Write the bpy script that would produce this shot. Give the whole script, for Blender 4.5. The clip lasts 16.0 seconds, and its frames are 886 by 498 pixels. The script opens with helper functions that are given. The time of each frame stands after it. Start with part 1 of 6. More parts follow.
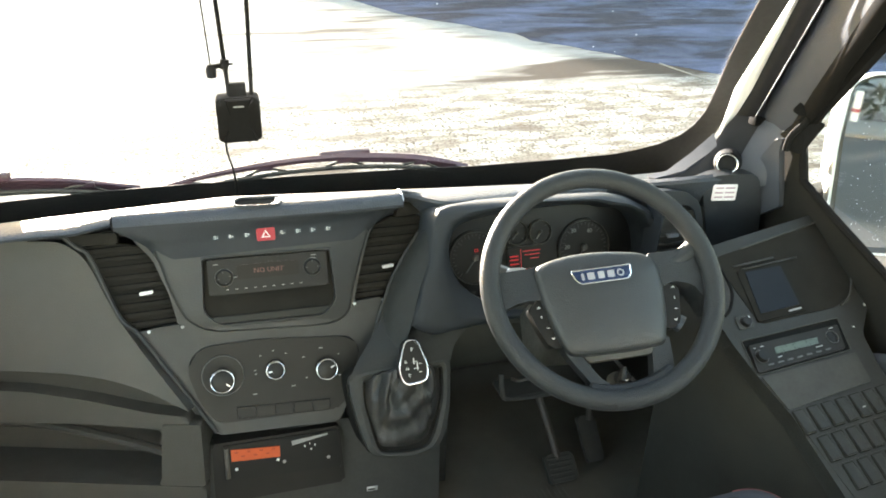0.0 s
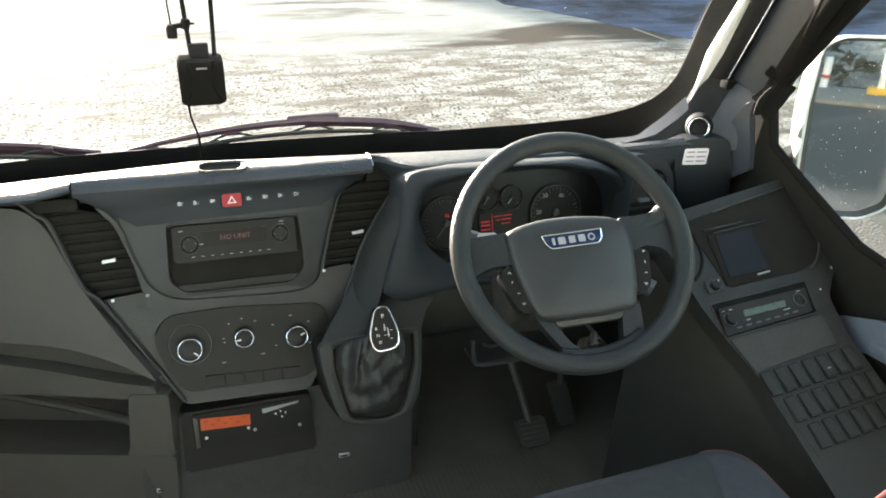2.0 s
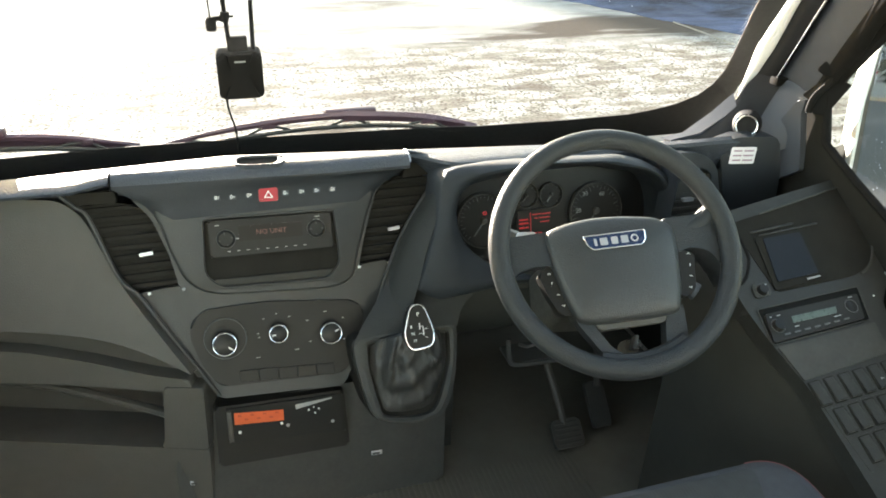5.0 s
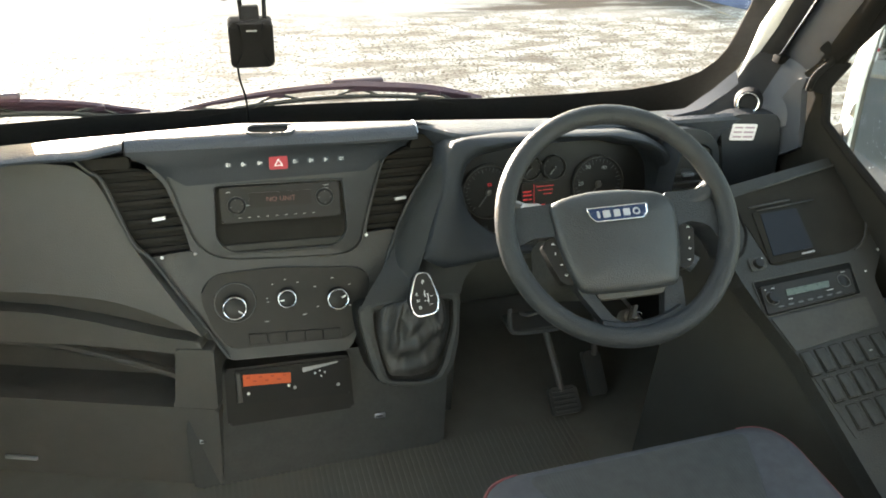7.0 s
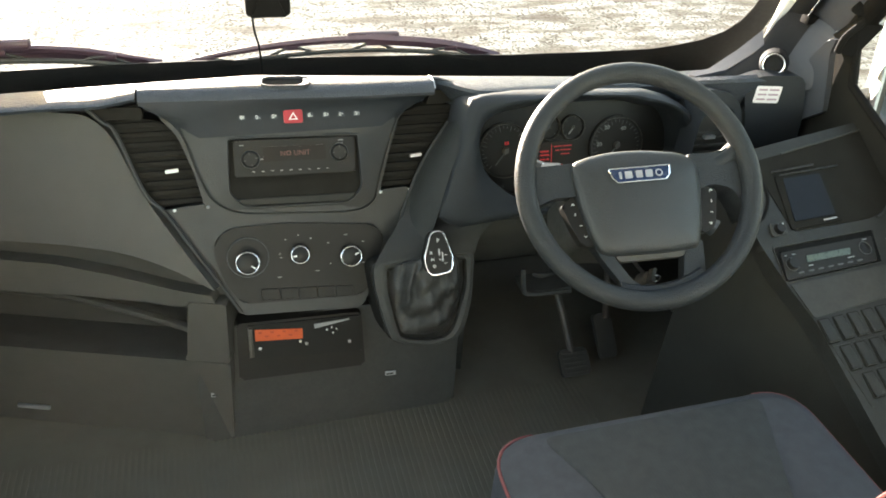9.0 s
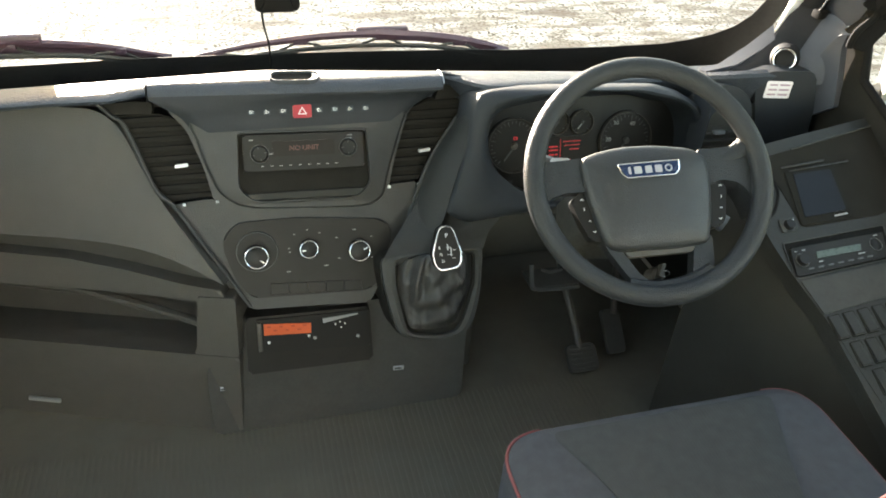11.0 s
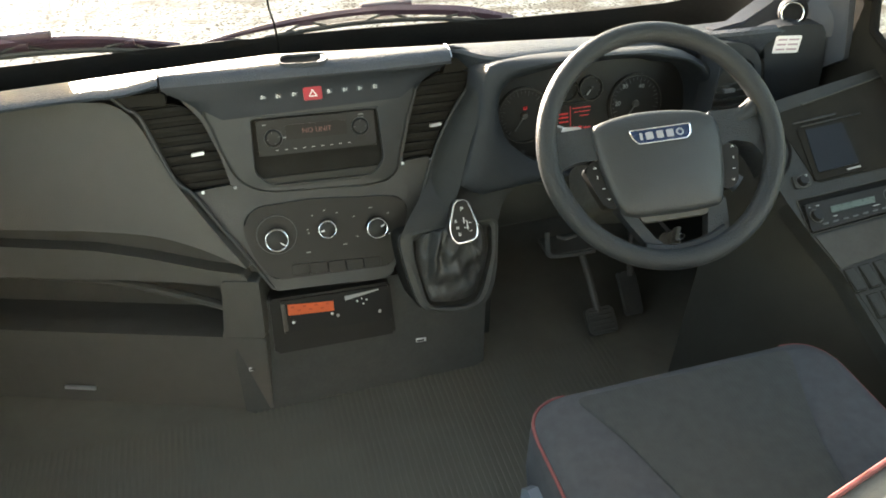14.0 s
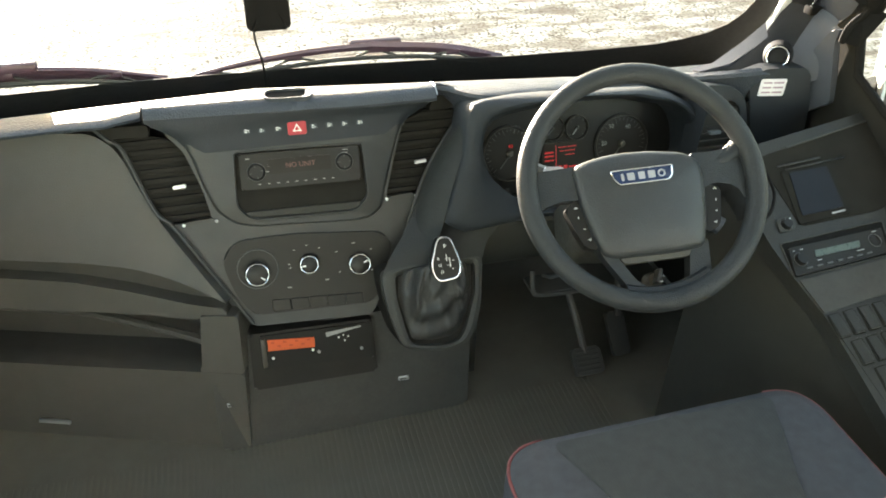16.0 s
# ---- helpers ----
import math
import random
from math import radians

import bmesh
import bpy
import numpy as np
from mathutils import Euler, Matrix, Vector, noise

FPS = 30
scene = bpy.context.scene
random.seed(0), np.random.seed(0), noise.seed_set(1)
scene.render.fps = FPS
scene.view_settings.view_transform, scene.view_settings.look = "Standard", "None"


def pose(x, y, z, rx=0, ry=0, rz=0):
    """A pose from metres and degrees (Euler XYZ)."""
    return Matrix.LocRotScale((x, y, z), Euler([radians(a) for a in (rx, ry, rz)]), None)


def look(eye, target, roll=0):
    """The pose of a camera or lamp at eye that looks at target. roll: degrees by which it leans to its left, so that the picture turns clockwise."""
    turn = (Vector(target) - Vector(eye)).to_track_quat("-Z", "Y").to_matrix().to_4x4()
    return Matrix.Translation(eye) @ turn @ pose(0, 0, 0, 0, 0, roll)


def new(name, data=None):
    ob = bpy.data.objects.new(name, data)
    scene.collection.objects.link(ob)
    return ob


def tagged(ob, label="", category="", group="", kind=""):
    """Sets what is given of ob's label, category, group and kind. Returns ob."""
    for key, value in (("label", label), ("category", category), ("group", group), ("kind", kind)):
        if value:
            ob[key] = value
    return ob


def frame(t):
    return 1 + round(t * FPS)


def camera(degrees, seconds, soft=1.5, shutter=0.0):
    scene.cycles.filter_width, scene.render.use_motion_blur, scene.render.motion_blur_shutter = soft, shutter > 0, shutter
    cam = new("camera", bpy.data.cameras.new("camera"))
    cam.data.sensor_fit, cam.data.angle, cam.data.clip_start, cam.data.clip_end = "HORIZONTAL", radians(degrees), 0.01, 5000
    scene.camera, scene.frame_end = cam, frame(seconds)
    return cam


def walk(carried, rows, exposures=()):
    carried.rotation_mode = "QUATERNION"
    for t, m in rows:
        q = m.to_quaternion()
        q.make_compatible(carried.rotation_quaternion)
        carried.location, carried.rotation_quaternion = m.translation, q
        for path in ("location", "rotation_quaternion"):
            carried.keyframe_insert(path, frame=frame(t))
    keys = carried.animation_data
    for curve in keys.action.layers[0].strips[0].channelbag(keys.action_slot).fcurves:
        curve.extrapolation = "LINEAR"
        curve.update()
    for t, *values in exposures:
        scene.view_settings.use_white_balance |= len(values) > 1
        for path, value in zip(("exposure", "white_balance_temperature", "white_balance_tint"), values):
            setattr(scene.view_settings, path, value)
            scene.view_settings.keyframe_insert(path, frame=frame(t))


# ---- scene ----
cam = camera(61.6, 16.0, soft=1.8)
PATH = [
    (0, (-0.112, -1.03, 1.445), (0.457, 0.66, 0.541), 1.8),
    (0.5, (-0.105, -1.016, 1.44), (0.471, 0.659, 0.512), 1.8),
    (1, (-0.111, -1.026, 1.439), (0.467, 0.646, 0.505), 1.7),
    (1.5, (-0.094, -1.014, 1.432), (0.514, 0.629, 0.468), 2.2),
    (2, (-0.101, -1.02, 1.435), (0.523, 0.608, 0.455), 2.6),
    (2.5, (-0.117, -1.034, 1.441), (0.515, 0.587, 0.455), 2.8),
    (3, (-0.12, -1.041, 1.45), (0.526, 0.576, 0.466), 3.2),
    (3.5, (-0.113, -1.027, 1.444), (0.517, 0.6, 0.467), 3.0),
    (4, (-0.104, -1.037, 1.462), (0.492, 0.612, 0.502), 2.8),
    (4.5, (-0.106, -1.007, 1.438), (0.447, 0.648, 0.46), 2.2),
    (5, (-0.101, -0.994, 1.43), (0.438, 0.653, 0.432), 2.1),
    (5.2, (-0.12, -1.015, 1.445), (0.42, 0.619, 0.426), 2.3),
    (7.3, (-0.13, -1.02, 1.445), (0.409, 0.572, 0.362), 3.5),
    (7.5, (-0.134, -1.019, 1.445), (0.407, 0.561, 0.344), 3.7),
    (8, (-0.132, -1.021, 1.449), (0.411, 0.547, 0.332), 4.1),
    (8.5, (-0.135, -1.005, 1.436), (0.395, 0.552, 0.299), 4.4),
    (9, (-0.144, -1.004, 1.432), (0.373, 0.547, 0.28), 4.4),
    (9.2, (-0.136, -1.003, 1.427), (0.381, 0.548, 0.275), 4.4),
    (11.3, (-0.147, -1.006, 1.434), (0.348, 0.54, 0.266), 4.2),
    (11.5, (-0.147, -1.011, 1.437), (0.353, 0.524, 0.256), 4.5),
    (12, (-0.123, -0.996, 1.43), (0.374, 0.539, 0.249), 4.4),
    (12.5, (-0.148, -1.001, 1.437), (0.295, 0.513, 0.207), 3.3),
    (13, (-0.133, -0.993, 1.448), (0.309, 0.505, 0.199), 2.3),
    (13.5, (-0.141, -1.008, 1.452), (0.312, 0.487, 0.203), 0.6),
    (14, (-0.157, -1.01, 1.455), (0.294, 0.496, 0.218), 0.5),
    (14.5, (-0.156, -1.013, 1.452), (0.296, 0.509, 0.235), 0.6),
    (15, (-0.152, -1.015, 1.454), (0.307, 0.509, 0.244), 1.0),
    (15.5, (-0.128, -0.997, 1.449), (0.328, 0.571, 0.295), 0.9),
    (16, (-0.123, -1.003, 1.452), (0.346, 0.554, 0.288), 1.5),
]
EXPOSURES = [(0.0, 3.69, 7300, 12), (0.5, 3.45, 7200, 12), (1.0, 3.17, 7100, 12), (1.5, 3.2, 7100, 12), (3.0, 3.17, 7100, 12), (3.5, 3.27, 7100, 12), (4.0, 3.57, 7300, 12), (5.0, 3.47, 7300, 12), (8.5, 3.47, 7500, 13), (12.5, 3.52, 7500, 13), (13.2, 3.27, 7500, 13), (14.5, 3.47, 7600, 12), (16.0, 3.57, 7600, 11)]
walk(cam, [(t, look(eye, target, roll)) for t, eye, target, roll in PATH], EXPOSURES)

# ---- light: low winter sun ahead and to the left, clear sky ----
SUN_AZ, SUN_EL = -13.0, 6.4
world = bpy.data.worlds.new("sky")
scene.world = world
world.use_nodes = True
wn = world.node_tree
sky = wn.nodes.new("ShaderNodeTexSky")
sky.sky_type, sky.sun_disc = "NISHITA", False
sky.sun_elevation, sky.sun_rotation = radians(SUN_EL), radians(SUN_AZ)
wn.links.new(sky.outputs[0], wn.nodes["Background"].inputs[0])
wn.nodes["Background"].inputs[1].default_value = 0.15
sun_data = bpy.data.lights.new("sun", "SUN")
sun_data.energy, sun_data.angle, sun_data.color = 5.0, radians(0.6), (1.0, 0.985, 0.96)
sun = new("sun", sun_data)
SUN_DIR = Vector((math.sin(radians(SUN_AZ)) * math.cos(radians(SUN_EL)),
                  math.cos(radians(SUN_AZ)) * math.cos(radians(SUN_EL)), math.sin(radians(SUN_EL))))
sun.matrix_world = look(SUN_DIR * 30, (0, 0, 0))


# ---- materials ----
def mat(name, col, rough=0.5, metal=0.0, var=0.15, scale=14.0, grain=0.0, bump=0.15, rvar=0.12, spec=0.5, glow=0.0):
    m = bpy.data.materials.new(name)
    m.use_nodes = True
    nt = m.node_tree
    p = nt.nodes["Principled BSDF"]
    tc = nt.nodes.new("ShaderNodeTexCoord")
    n = nt.nodes.new("ShaderNodeTexNoise")
    n.inputs["Scale"].default_value, n.inputs["Detail"].default_value = scale, 6.0
    nt.links.new(tc.outputs["Object"], n.inputs["Vector"])
    mix = nt.nodes.new("ShaderNodeMix")
    mix.data_type = "RGBA"
    a, b = mix.inputs[6], mix.inputs[7]
    a.default_value = (*[c * (1 - var) for c in col], 1)
    b.default_value = (*[min(1, c * (1 + var)) for c in col], 1)
    nt.links.new(n.outputs["Fac"], mix.inputs[0])
    nt.links.new(mix.outputs[2], p.inputs["Base Color"])
    p.inputs["Metallic"].default_value = metal
    p.inputs["Specular IOR Level"].default_value = spec
    n2 = nt.nodes.new("ShaderNodeTexNoise")
    n2.inputs["Scale"].default_value, n2.inputs["Detail"].default_value = scale * 5.3, 4.0
    nt.links.new(tc.outputs["Object"], n2.inputs["Vector"])
    mr = nt.nodes.new("ShaderNodeMapRange")
    mr.inputs["To Min"].default_value, mr.inputs["To Max"].default_value = max(0.02, rough - rvar), min(1, rough + rvar)
    nt.links.new(n2.outputs["Fac"], mr.inputs["Value"])
    nt.links.new(mr.outputs[0], p.inputs["Roughness"])
    if grain:
        v = nt.nodes.new("ShaderNodeTexVoronoi")
        v.inputs["Scale"].default_value = grain
        nt.links.new(tc.outputs["Object"], v.inputs["Vector"])
        bp = nt.nodes.new("ShaderNodeBump")
        bp.inputs["Strength"].default_value, bp.inputs["Distance"].default_value = bump, 0.6 / grain
        nt.links.new(v.outputs["Distance"], bp.inputs["Height"])
        nt.links.new(bp.outputs[0], p.inputs["Normal"])
    if glow:
        p.inputs["Emission Color"].default_value = (*col, 1)
        p.inputs["Emission Strength"].default_value = glow
    return m


def glass_mat(name, tint, rough=0.0):
    m = bpy.data.materials.new(name)
    m.use_nodes = True
    nt = m.node_tree
    nt.nodes.remove(nt.nodes["Principled BSDF"])
    g, tr, mix, lw, po, mr = (nt.nodes.new("ShaderNode" + k) for k in ("BsdfGlossy", "BsdfTransparent", "MixShader", "LayerWeight", "Math", "MapRange"))
    g.inputs["Roughness"].default_value = rough
    tr.inputs["Color"].default_value = (*tint, 1)
    lw.inputs["Blend"].default_value = 0.5
    po.operation = "POWER"
    po.inputs[1].default_value = 5.0
    nt.links.new(lw.outputs["Facing"], po.inputs[0])
    mr.inputs["To Min"].default_value, mr.inputs["To Max"].default_value = 0.025, 0.6
    nt.links.new(po.outputs[0], mr.inputs["Value"])
    nt.links.new(mr.outputs[0], mix.inputs[0])
    nt.links.new(tr.outputs[0], mix.inputs[1])
    nt.links.new(g.outputs[0], mix.inputs[2])
    nt.links.new(mix.outputs[0], nt.nodes["Material Output"].inputs[0])
    return m


def ground_mat():
    """Damp old concrete and tarmac: pale dust, dark wet patches, wheel streaks, grit."""
    m = bpy.data.materials.new("damp_concrete")
    m.use_nodes = True
    nt = m.node_tree
    p = nt.nodes["Principled BSDF"]
    tc = nt.nodes.new("ShaderNodeTexCoord")

    def noise_at(scale, detail, sx=1.0, sy=1.0, rot=0.0):
        mp = nt.nodes.new("ShaderNodeMapping")
        mp.inputs["Scale"].default_value = (sx, sy, 1)
        mp.inputs["Rotation"].default_value = (0, 0, rot)
        nt.links.new(tc.outputs["Object"], mp.inputs["Vector"])
        n = nt.nodes.new("ShaderNodeTexNoise")
        n.inputs["Scale"].default_value, n.inputs["Detail"].default_value = scale, detail
        nt.links.new(mp.outputs[0], n.inputs["Vector"])
        return n.outputs["Fac"]

    def ramp(x, lo, hi):
        r = nt.nodes.new("ShaderNodeMapRange")
        r.inputs["From Min"].default_value, r.inputs["From Max"].default_value = lo, hi
        nt.links.new(x, r.inputs["Value"])
        return r.outputs[0]

    def mixc(f, a, b):
        x = nt.nodes.new("ShaderNodeMix")
        x.data_type = "RGBA"
        for s, v in ((x.inputs[6], a), (x.inputs[7], b)):
            if isinstance(v, tuple):
                s.default_value = (*v, 1)
            else:
                nt.links.new(v, s)
        nt.links.new(f, x.inputs[0])
        return x.outputs[2]

    def math_node(op, a, b):
        x = nt.nodes.new("ShaderNodeMath")
        x.operation = op
        for s, v in zip(x.inputs, (a, b)):
            if isinstance(v, (int, float)):
                s.default_value = v
            else:
                nt.links.new(v, s)
        return x.outputs[0]

    def along(d, off):
        x = nt.nodes.new("ShaderNodeVectorMath")
        x.operation = "DOT_PRODUCT"
        x.inputs[1].default_value = (*d, 0)
        nt.links.new(tc.outputs["Object"], x.inputs[0])
        return math_node("ADD", x.outputs["Value"], -off)

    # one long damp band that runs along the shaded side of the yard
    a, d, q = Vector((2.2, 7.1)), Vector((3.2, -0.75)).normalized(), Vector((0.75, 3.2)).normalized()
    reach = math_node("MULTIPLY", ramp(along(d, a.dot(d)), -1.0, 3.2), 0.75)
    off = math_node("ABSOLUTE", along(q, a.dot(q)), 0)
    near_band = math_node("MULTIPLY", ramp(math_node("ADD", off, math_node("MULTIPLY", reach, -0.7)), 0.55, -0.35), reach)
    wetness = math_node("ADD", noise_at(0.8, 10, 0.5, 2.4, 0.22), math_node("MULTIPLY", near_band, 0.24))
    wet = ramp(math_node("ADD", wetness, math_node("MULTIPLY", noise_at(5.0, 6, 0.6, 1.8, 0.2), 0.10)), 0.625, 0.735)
    dirt = ramp(noise_at(1.3, 8, 0.5, 1.7, -0.15), 0.50, 0.68)
    # fine raked grit near the bus, smoother pale concrete beyond a ragged line
    rake = math_node("MULTIPLY", noise_at(2.6, 5, 7.0, 0.3, 0.35), 0.26)
    grit = ramp(math_node("ADD", noise_at(46.0, 4, 0.9, 1.0), rake), 0.64, 0.71)
    fine = ramp(noise_at(9.0, 6, 0.7, 1.4), 0.42, 0.62)
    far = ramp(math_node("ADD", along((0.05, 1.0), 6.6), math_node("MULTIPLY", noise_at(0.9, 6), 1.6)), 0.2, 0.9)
    spots = ramp(noise_at(2.6, 8, 0.35, 1.5, 0.1), 0.55, 0.66)
    base = mixc(grit, (0.375, 0.358, 0.318), (0.060, 0.051, 0.039))
    base = mixc(math_node("MULTIPLY", fine, 0.3), base, (0.40, 0.385, 0.35))
    # brown scuffed patches, thicker towards the shaded side of the yard
    side = ramp(along((1.0, 0.12), 0.4), -1.5, 2.4)
    scuff = ramp(math_node("ADD", noise_at(3.4, 10, 0.7, 1.9, 0.12), math_node("MULTIPLY", side, 0.115)), 0.555, 0.70)
    base = mixc(math_node("MULTIPLY", scuff, 0.75), base, (0.125, 0.100, 0.075))
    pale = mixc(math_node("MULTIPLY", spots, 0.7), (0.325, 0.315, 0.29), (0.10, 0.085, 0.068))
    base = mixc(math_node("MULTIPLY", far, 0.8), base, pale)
    base = mixc(math_node("MULTIPLY", dirt, 0.35), base, (0.12, 0.10, 0.078))
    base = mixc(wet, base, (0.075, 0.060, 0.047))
    p.inputs["Specular IOR Level"].default_value = 0.02
    nt.links.new(base, p.inputs["Base Color"])
    ro = nt.nodes.new("ShaderNodeMapRange")
    ro.inputs["To Min"].default_value, ro.inputs["To Max"].default_value = 0.9, 0.7
    nt.links.new(wet, ro.inputs["Value"])
    nt.links.new(ro.outputs[0], p.inputs["Roughness"])
    bp = nt.nodes.new("ShaderNodeBump")
    bp.inputs["Strength"].default_value, bp.inputs["Distance"].default_value = 0.7, 0.010
    nt.links.new(noise_at(48.0, 9), bp.inputs["Height"])
    nt.links.new(bp.outputs[0], p.inputs["Normal"])
    return m


def shaded_asphalt_mat():
    """Wet asphalt with long wheel tracks; the yard's blue shade is put into its colour."""
    m = mat("shaded_asphalt", (0.02, 0.03, 0.05), 0.7, 0, 0.5, 0.9, 34, 0.6, 0.15, 0.1)
    nt = m.node_tree
    tc = next(n for n in nt.nodes if n.type == "TEX_COORD")
    mp = nt.nodes.new("ShaderNodeMapping")
    mp.inputs["Rotation"].default_value = (0, 0, -0.5)
    mp.inputs["Scale"].default_value = (0.55, 1.5, 1)
    nt.links.new(tc.outputs["Object"], mp.inputs["Vector"])
    n = nt.nodes.new("ShaderNodeTexNoise")
    n.inputs["Scale"].default_value, n.inputs["Detail"].default_value, n.inputs["Roughness"].default_value, n.inputs["Distortion"].default_value = 1.0, 10.0, 0.62, 0.6
    nt.links.new(mp.outputs[0], n.inputs["Vector"])
    r = nt.nodes.new("ShaderNodeValToRGB")
    for e, p, c in zip(r.color_ramp.elements, (0.42, 0.62), ((0.010, 0.013, 0.026, 1), (0.060, 0.083, 0.150, 1))):
        e.position, e.color = p, c
    nt.links.new(n.outputs["Fac"], r.inputs[0])
    nt.links.new(r.outputs[0], nt.nodes["Principled BSDF"].inputs["Base Color"])
    return m


def fabric_mat(name, col, rib=0.0):
    m = mat(name, col, 0.9, 0, 0.25, 60, 900, 0.5, 0.05, 0.2)
    if rib:
        nt = m.node_tree
        w = nt.nodes.new("ShaderNodeTexWave")
        w.inputs["Scale"].default_value, w.inputs["Distortion"].default_value = rib, 0.4
        tc = next(n for n in nt.nodes if n.type == "TEX_COORD")
        nt.links.new(tc.outputs["Object"], w.inputs["Vector"])
        bp = nt.nodes.new("ShaderNodeBump")
        bp.inputs["Strength"].default_value, bp.inputs["Distance"].default_value = 0.12, 0.002
        nt.links.new(w.outputs["Fac"], bp.inputs["Height"])
        nt.links.new(bp.outputs[0], nt.nodes["Principled BSDF"].inputs["Normal"])
    return m


DASH = mat("dash_plastic", (0.0275, 0.0278, 0.0262), 0.52, 0, 0.12, 9, 420, 0.2)
BINNACLE = mat("binnacle_plastic", (0.026, 0.0295, 0.034), 0.6, 0, 0.12, 9, 420, 0.2, 0.1, 0.22)
DASHTOP = mat("dash_top_plastic", (0.034, 0.041, 0.052), 0.5, 0, 0.14, 9, 300, 0.6, 0.1, 0.4)
GLOVE = mat("glovebox_plastic", (0.065, 0.060, 0.051), 0.55, 0, 0.12, 7, 420, 0.3)
BLACK = mat("black_plastic", (0.056, 0.051, 0.043), 0.42, 0, 0.2, 20, 500, 0.15)
GLOSS = mat("gloss_black", (0.017, 0.016, 0.0148), 0.36, 0, 0.05, 8, rvar=0.01, spec=0.2)
RUBBER = mat("black_rubber", (0.036, 0.0348, 0.0308), 0.7, 0, 0.25, 25)
FRIT = mat("black_edging", (0.020, 0.0185, 0.0165), 0.8, 0, 0.2, 18)
WIPER = mat("wiper_paint", (0.055, 0.029, 0.040), 0.35, 0, 0.3, 40)
CHROME = mat("chrome", (0.9, 0.9, 0.91), 0.2, 1.0, 0.05, 30, rvar=0.04)
SILVER = mat("silver_paint", (0.55, 0.56, 0.58), 0.35, 0.8, 0.1, 40)
LEATHER = mat("rim_leather", (0.025, 0.0275, 0.030), 0.5, 0, 0.12, 22, 420, 0.45, 0.1, 0.3)
PAD = mat("airbag_pad", (0.027, 0.0295, 0.031), 0.42, 0, 0.12, 12, 480, 0.35)
GAITER = mat("gaiter_leather", (0.035, 0.033, 0.030), 0.5, 0, 0.25, 16, 300, 0.4)
WHITE = mat("white_print", (0.78, 0.78, 0.76), 0.6, 0, 0.05, 60)
GREYPRINT = mat("grey_print", (0.30, 0.30, 0.29), 0.6, 0, 0.05, 60)
RED = mat("red_plastic", (0.33, 0.013, 0.025), 0.4, 0, 0.12, 40)
LCDRED = mat("red_display", (0.5, 0.025, 0.03), 0.4, 0, 0.1, 60, glow=0.03)
LCDDIM = mat("dim_red_display", (0.014, 0.0105, 0.0095), 0.3, 0, 0.1, 30, rvar=0.02, spec=0.2, glow=0.004)
LCDTEXT = mat("red_characters", (0.13, 0.05, 0.037), 0.4, 0, 0.05, 60, glow=0.02)
ORANGE = mat("orange_display", (0.48, 0.075, 0.017), 0.4, 0, 0.2, 30, glow=0.008)
ORANGETXT = mat("dark_orange_characters", (0.3, 0.04, 0.01), 0.5)
GREENLCD = mat("green_grey_display", (0.07, 0.09, 0.07), 0.3, 0, 0.1, 40)
SCREEN = mat("dark_screen_glass", (0.011, 0.0125, 0.016), 0.45, 0, 0.2, 12, spec=0.15)
DIALMARK = mat("dial_print", (0.08, 0.08, 0.078), 0.6, 0, 0.05, 60)
# paler copy of the seat cloth, sunlight on the backrest put into its colour
SEATSUN = fabric_mat("seat_cloth_sunlit", (0.20, 0.20, 0.19))
BADGEBLUE = mat("badge_blue", (0.015, 0.03, 0.075), 0.25, 0, 0.1, 40)
PILLAR = mat("pillar_trim", (0.046, 0.052, 0.066), 0.6, 0, 0.1, 8, 500, 0.25)
# near-white colour stands in for sunlight on the pillar's inner edge
PILLARSUN = mat("sunlit_pillar_trim", (0.78, 0.78, 0.77), 0.5, 0, 0.06, 8, 500, 0.2)
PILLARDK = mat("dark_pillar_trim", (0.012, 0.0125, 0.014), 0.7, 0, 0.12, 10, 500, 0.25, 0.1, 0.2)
BODYWHITE = mat("white_bodywork", (0.8, 0.8, 0.79), 0.28, 0, 0.03, 6)
LINING = mat("cab_lining", (0.72, 0.71, 0.67), 0.8, 0, 0.1, 8, 400, 0.3)
MATFLOOR = mat("rubber_floor", (0.105, 0.096, 0.076), 0.75, 0, 0.3, 10)
SEAT = fabric_mat("seat_cloth_blue_grey", (0.048, 0.052, 0.060))
SEATMID = fabric_mat("seat_cloth_ribbed", (0.038, 0.042, 0.044), 60.0)
PIPE = mat("red_piping", (0.15, 0.032, 0.032), 0.6, 0, 0.12, 60)
SEATTRIM = mat("seat_side_plastic", (0.10, 0.12, 0.15), 0.5, 0, 0.1, 20)
MIRROR = mat("mirror_silver", (0.70, 0.76, 0.84), 0.015, 1.0, 0.02, 10, rvar=0.01)
DROPS = mat("rain_drops", (0.75, 0.8, 0.85), 0.06, 0, 0.1, 60)
GLASS = glass_mat("windscreen_glass", (0.93, 0.95, 0.94))
GROUND = ground_mat()
PALEKERB = mat("pale_gravel", (0.22, 0.21, 0.18), 0.9, 0, 0.35, 6, 60, 0.6)
WALLDARK = mat("shade_block_blue", (0.09, 0.12, 0.19), 0.6, 0, 0.3, 2)
HEDGE = mat("hedge_leaf", (0.022, 0.028, 0.016), 0.7, 0, 0.5, 3)
DOORBLUE = mat("door_armrest", (0.135, 0.155, 0.195), 0.5, 0, 0.08, 12, 400, 0.2)
CLIMATE = mat("climate_panel_black", (0.021, 0.0193, 0.017), 0.45, 0, 0.15, 20, 500, 0.1, 0.04, 0.18)
SHADEDASPHALT = shaded_asphalt_mat()
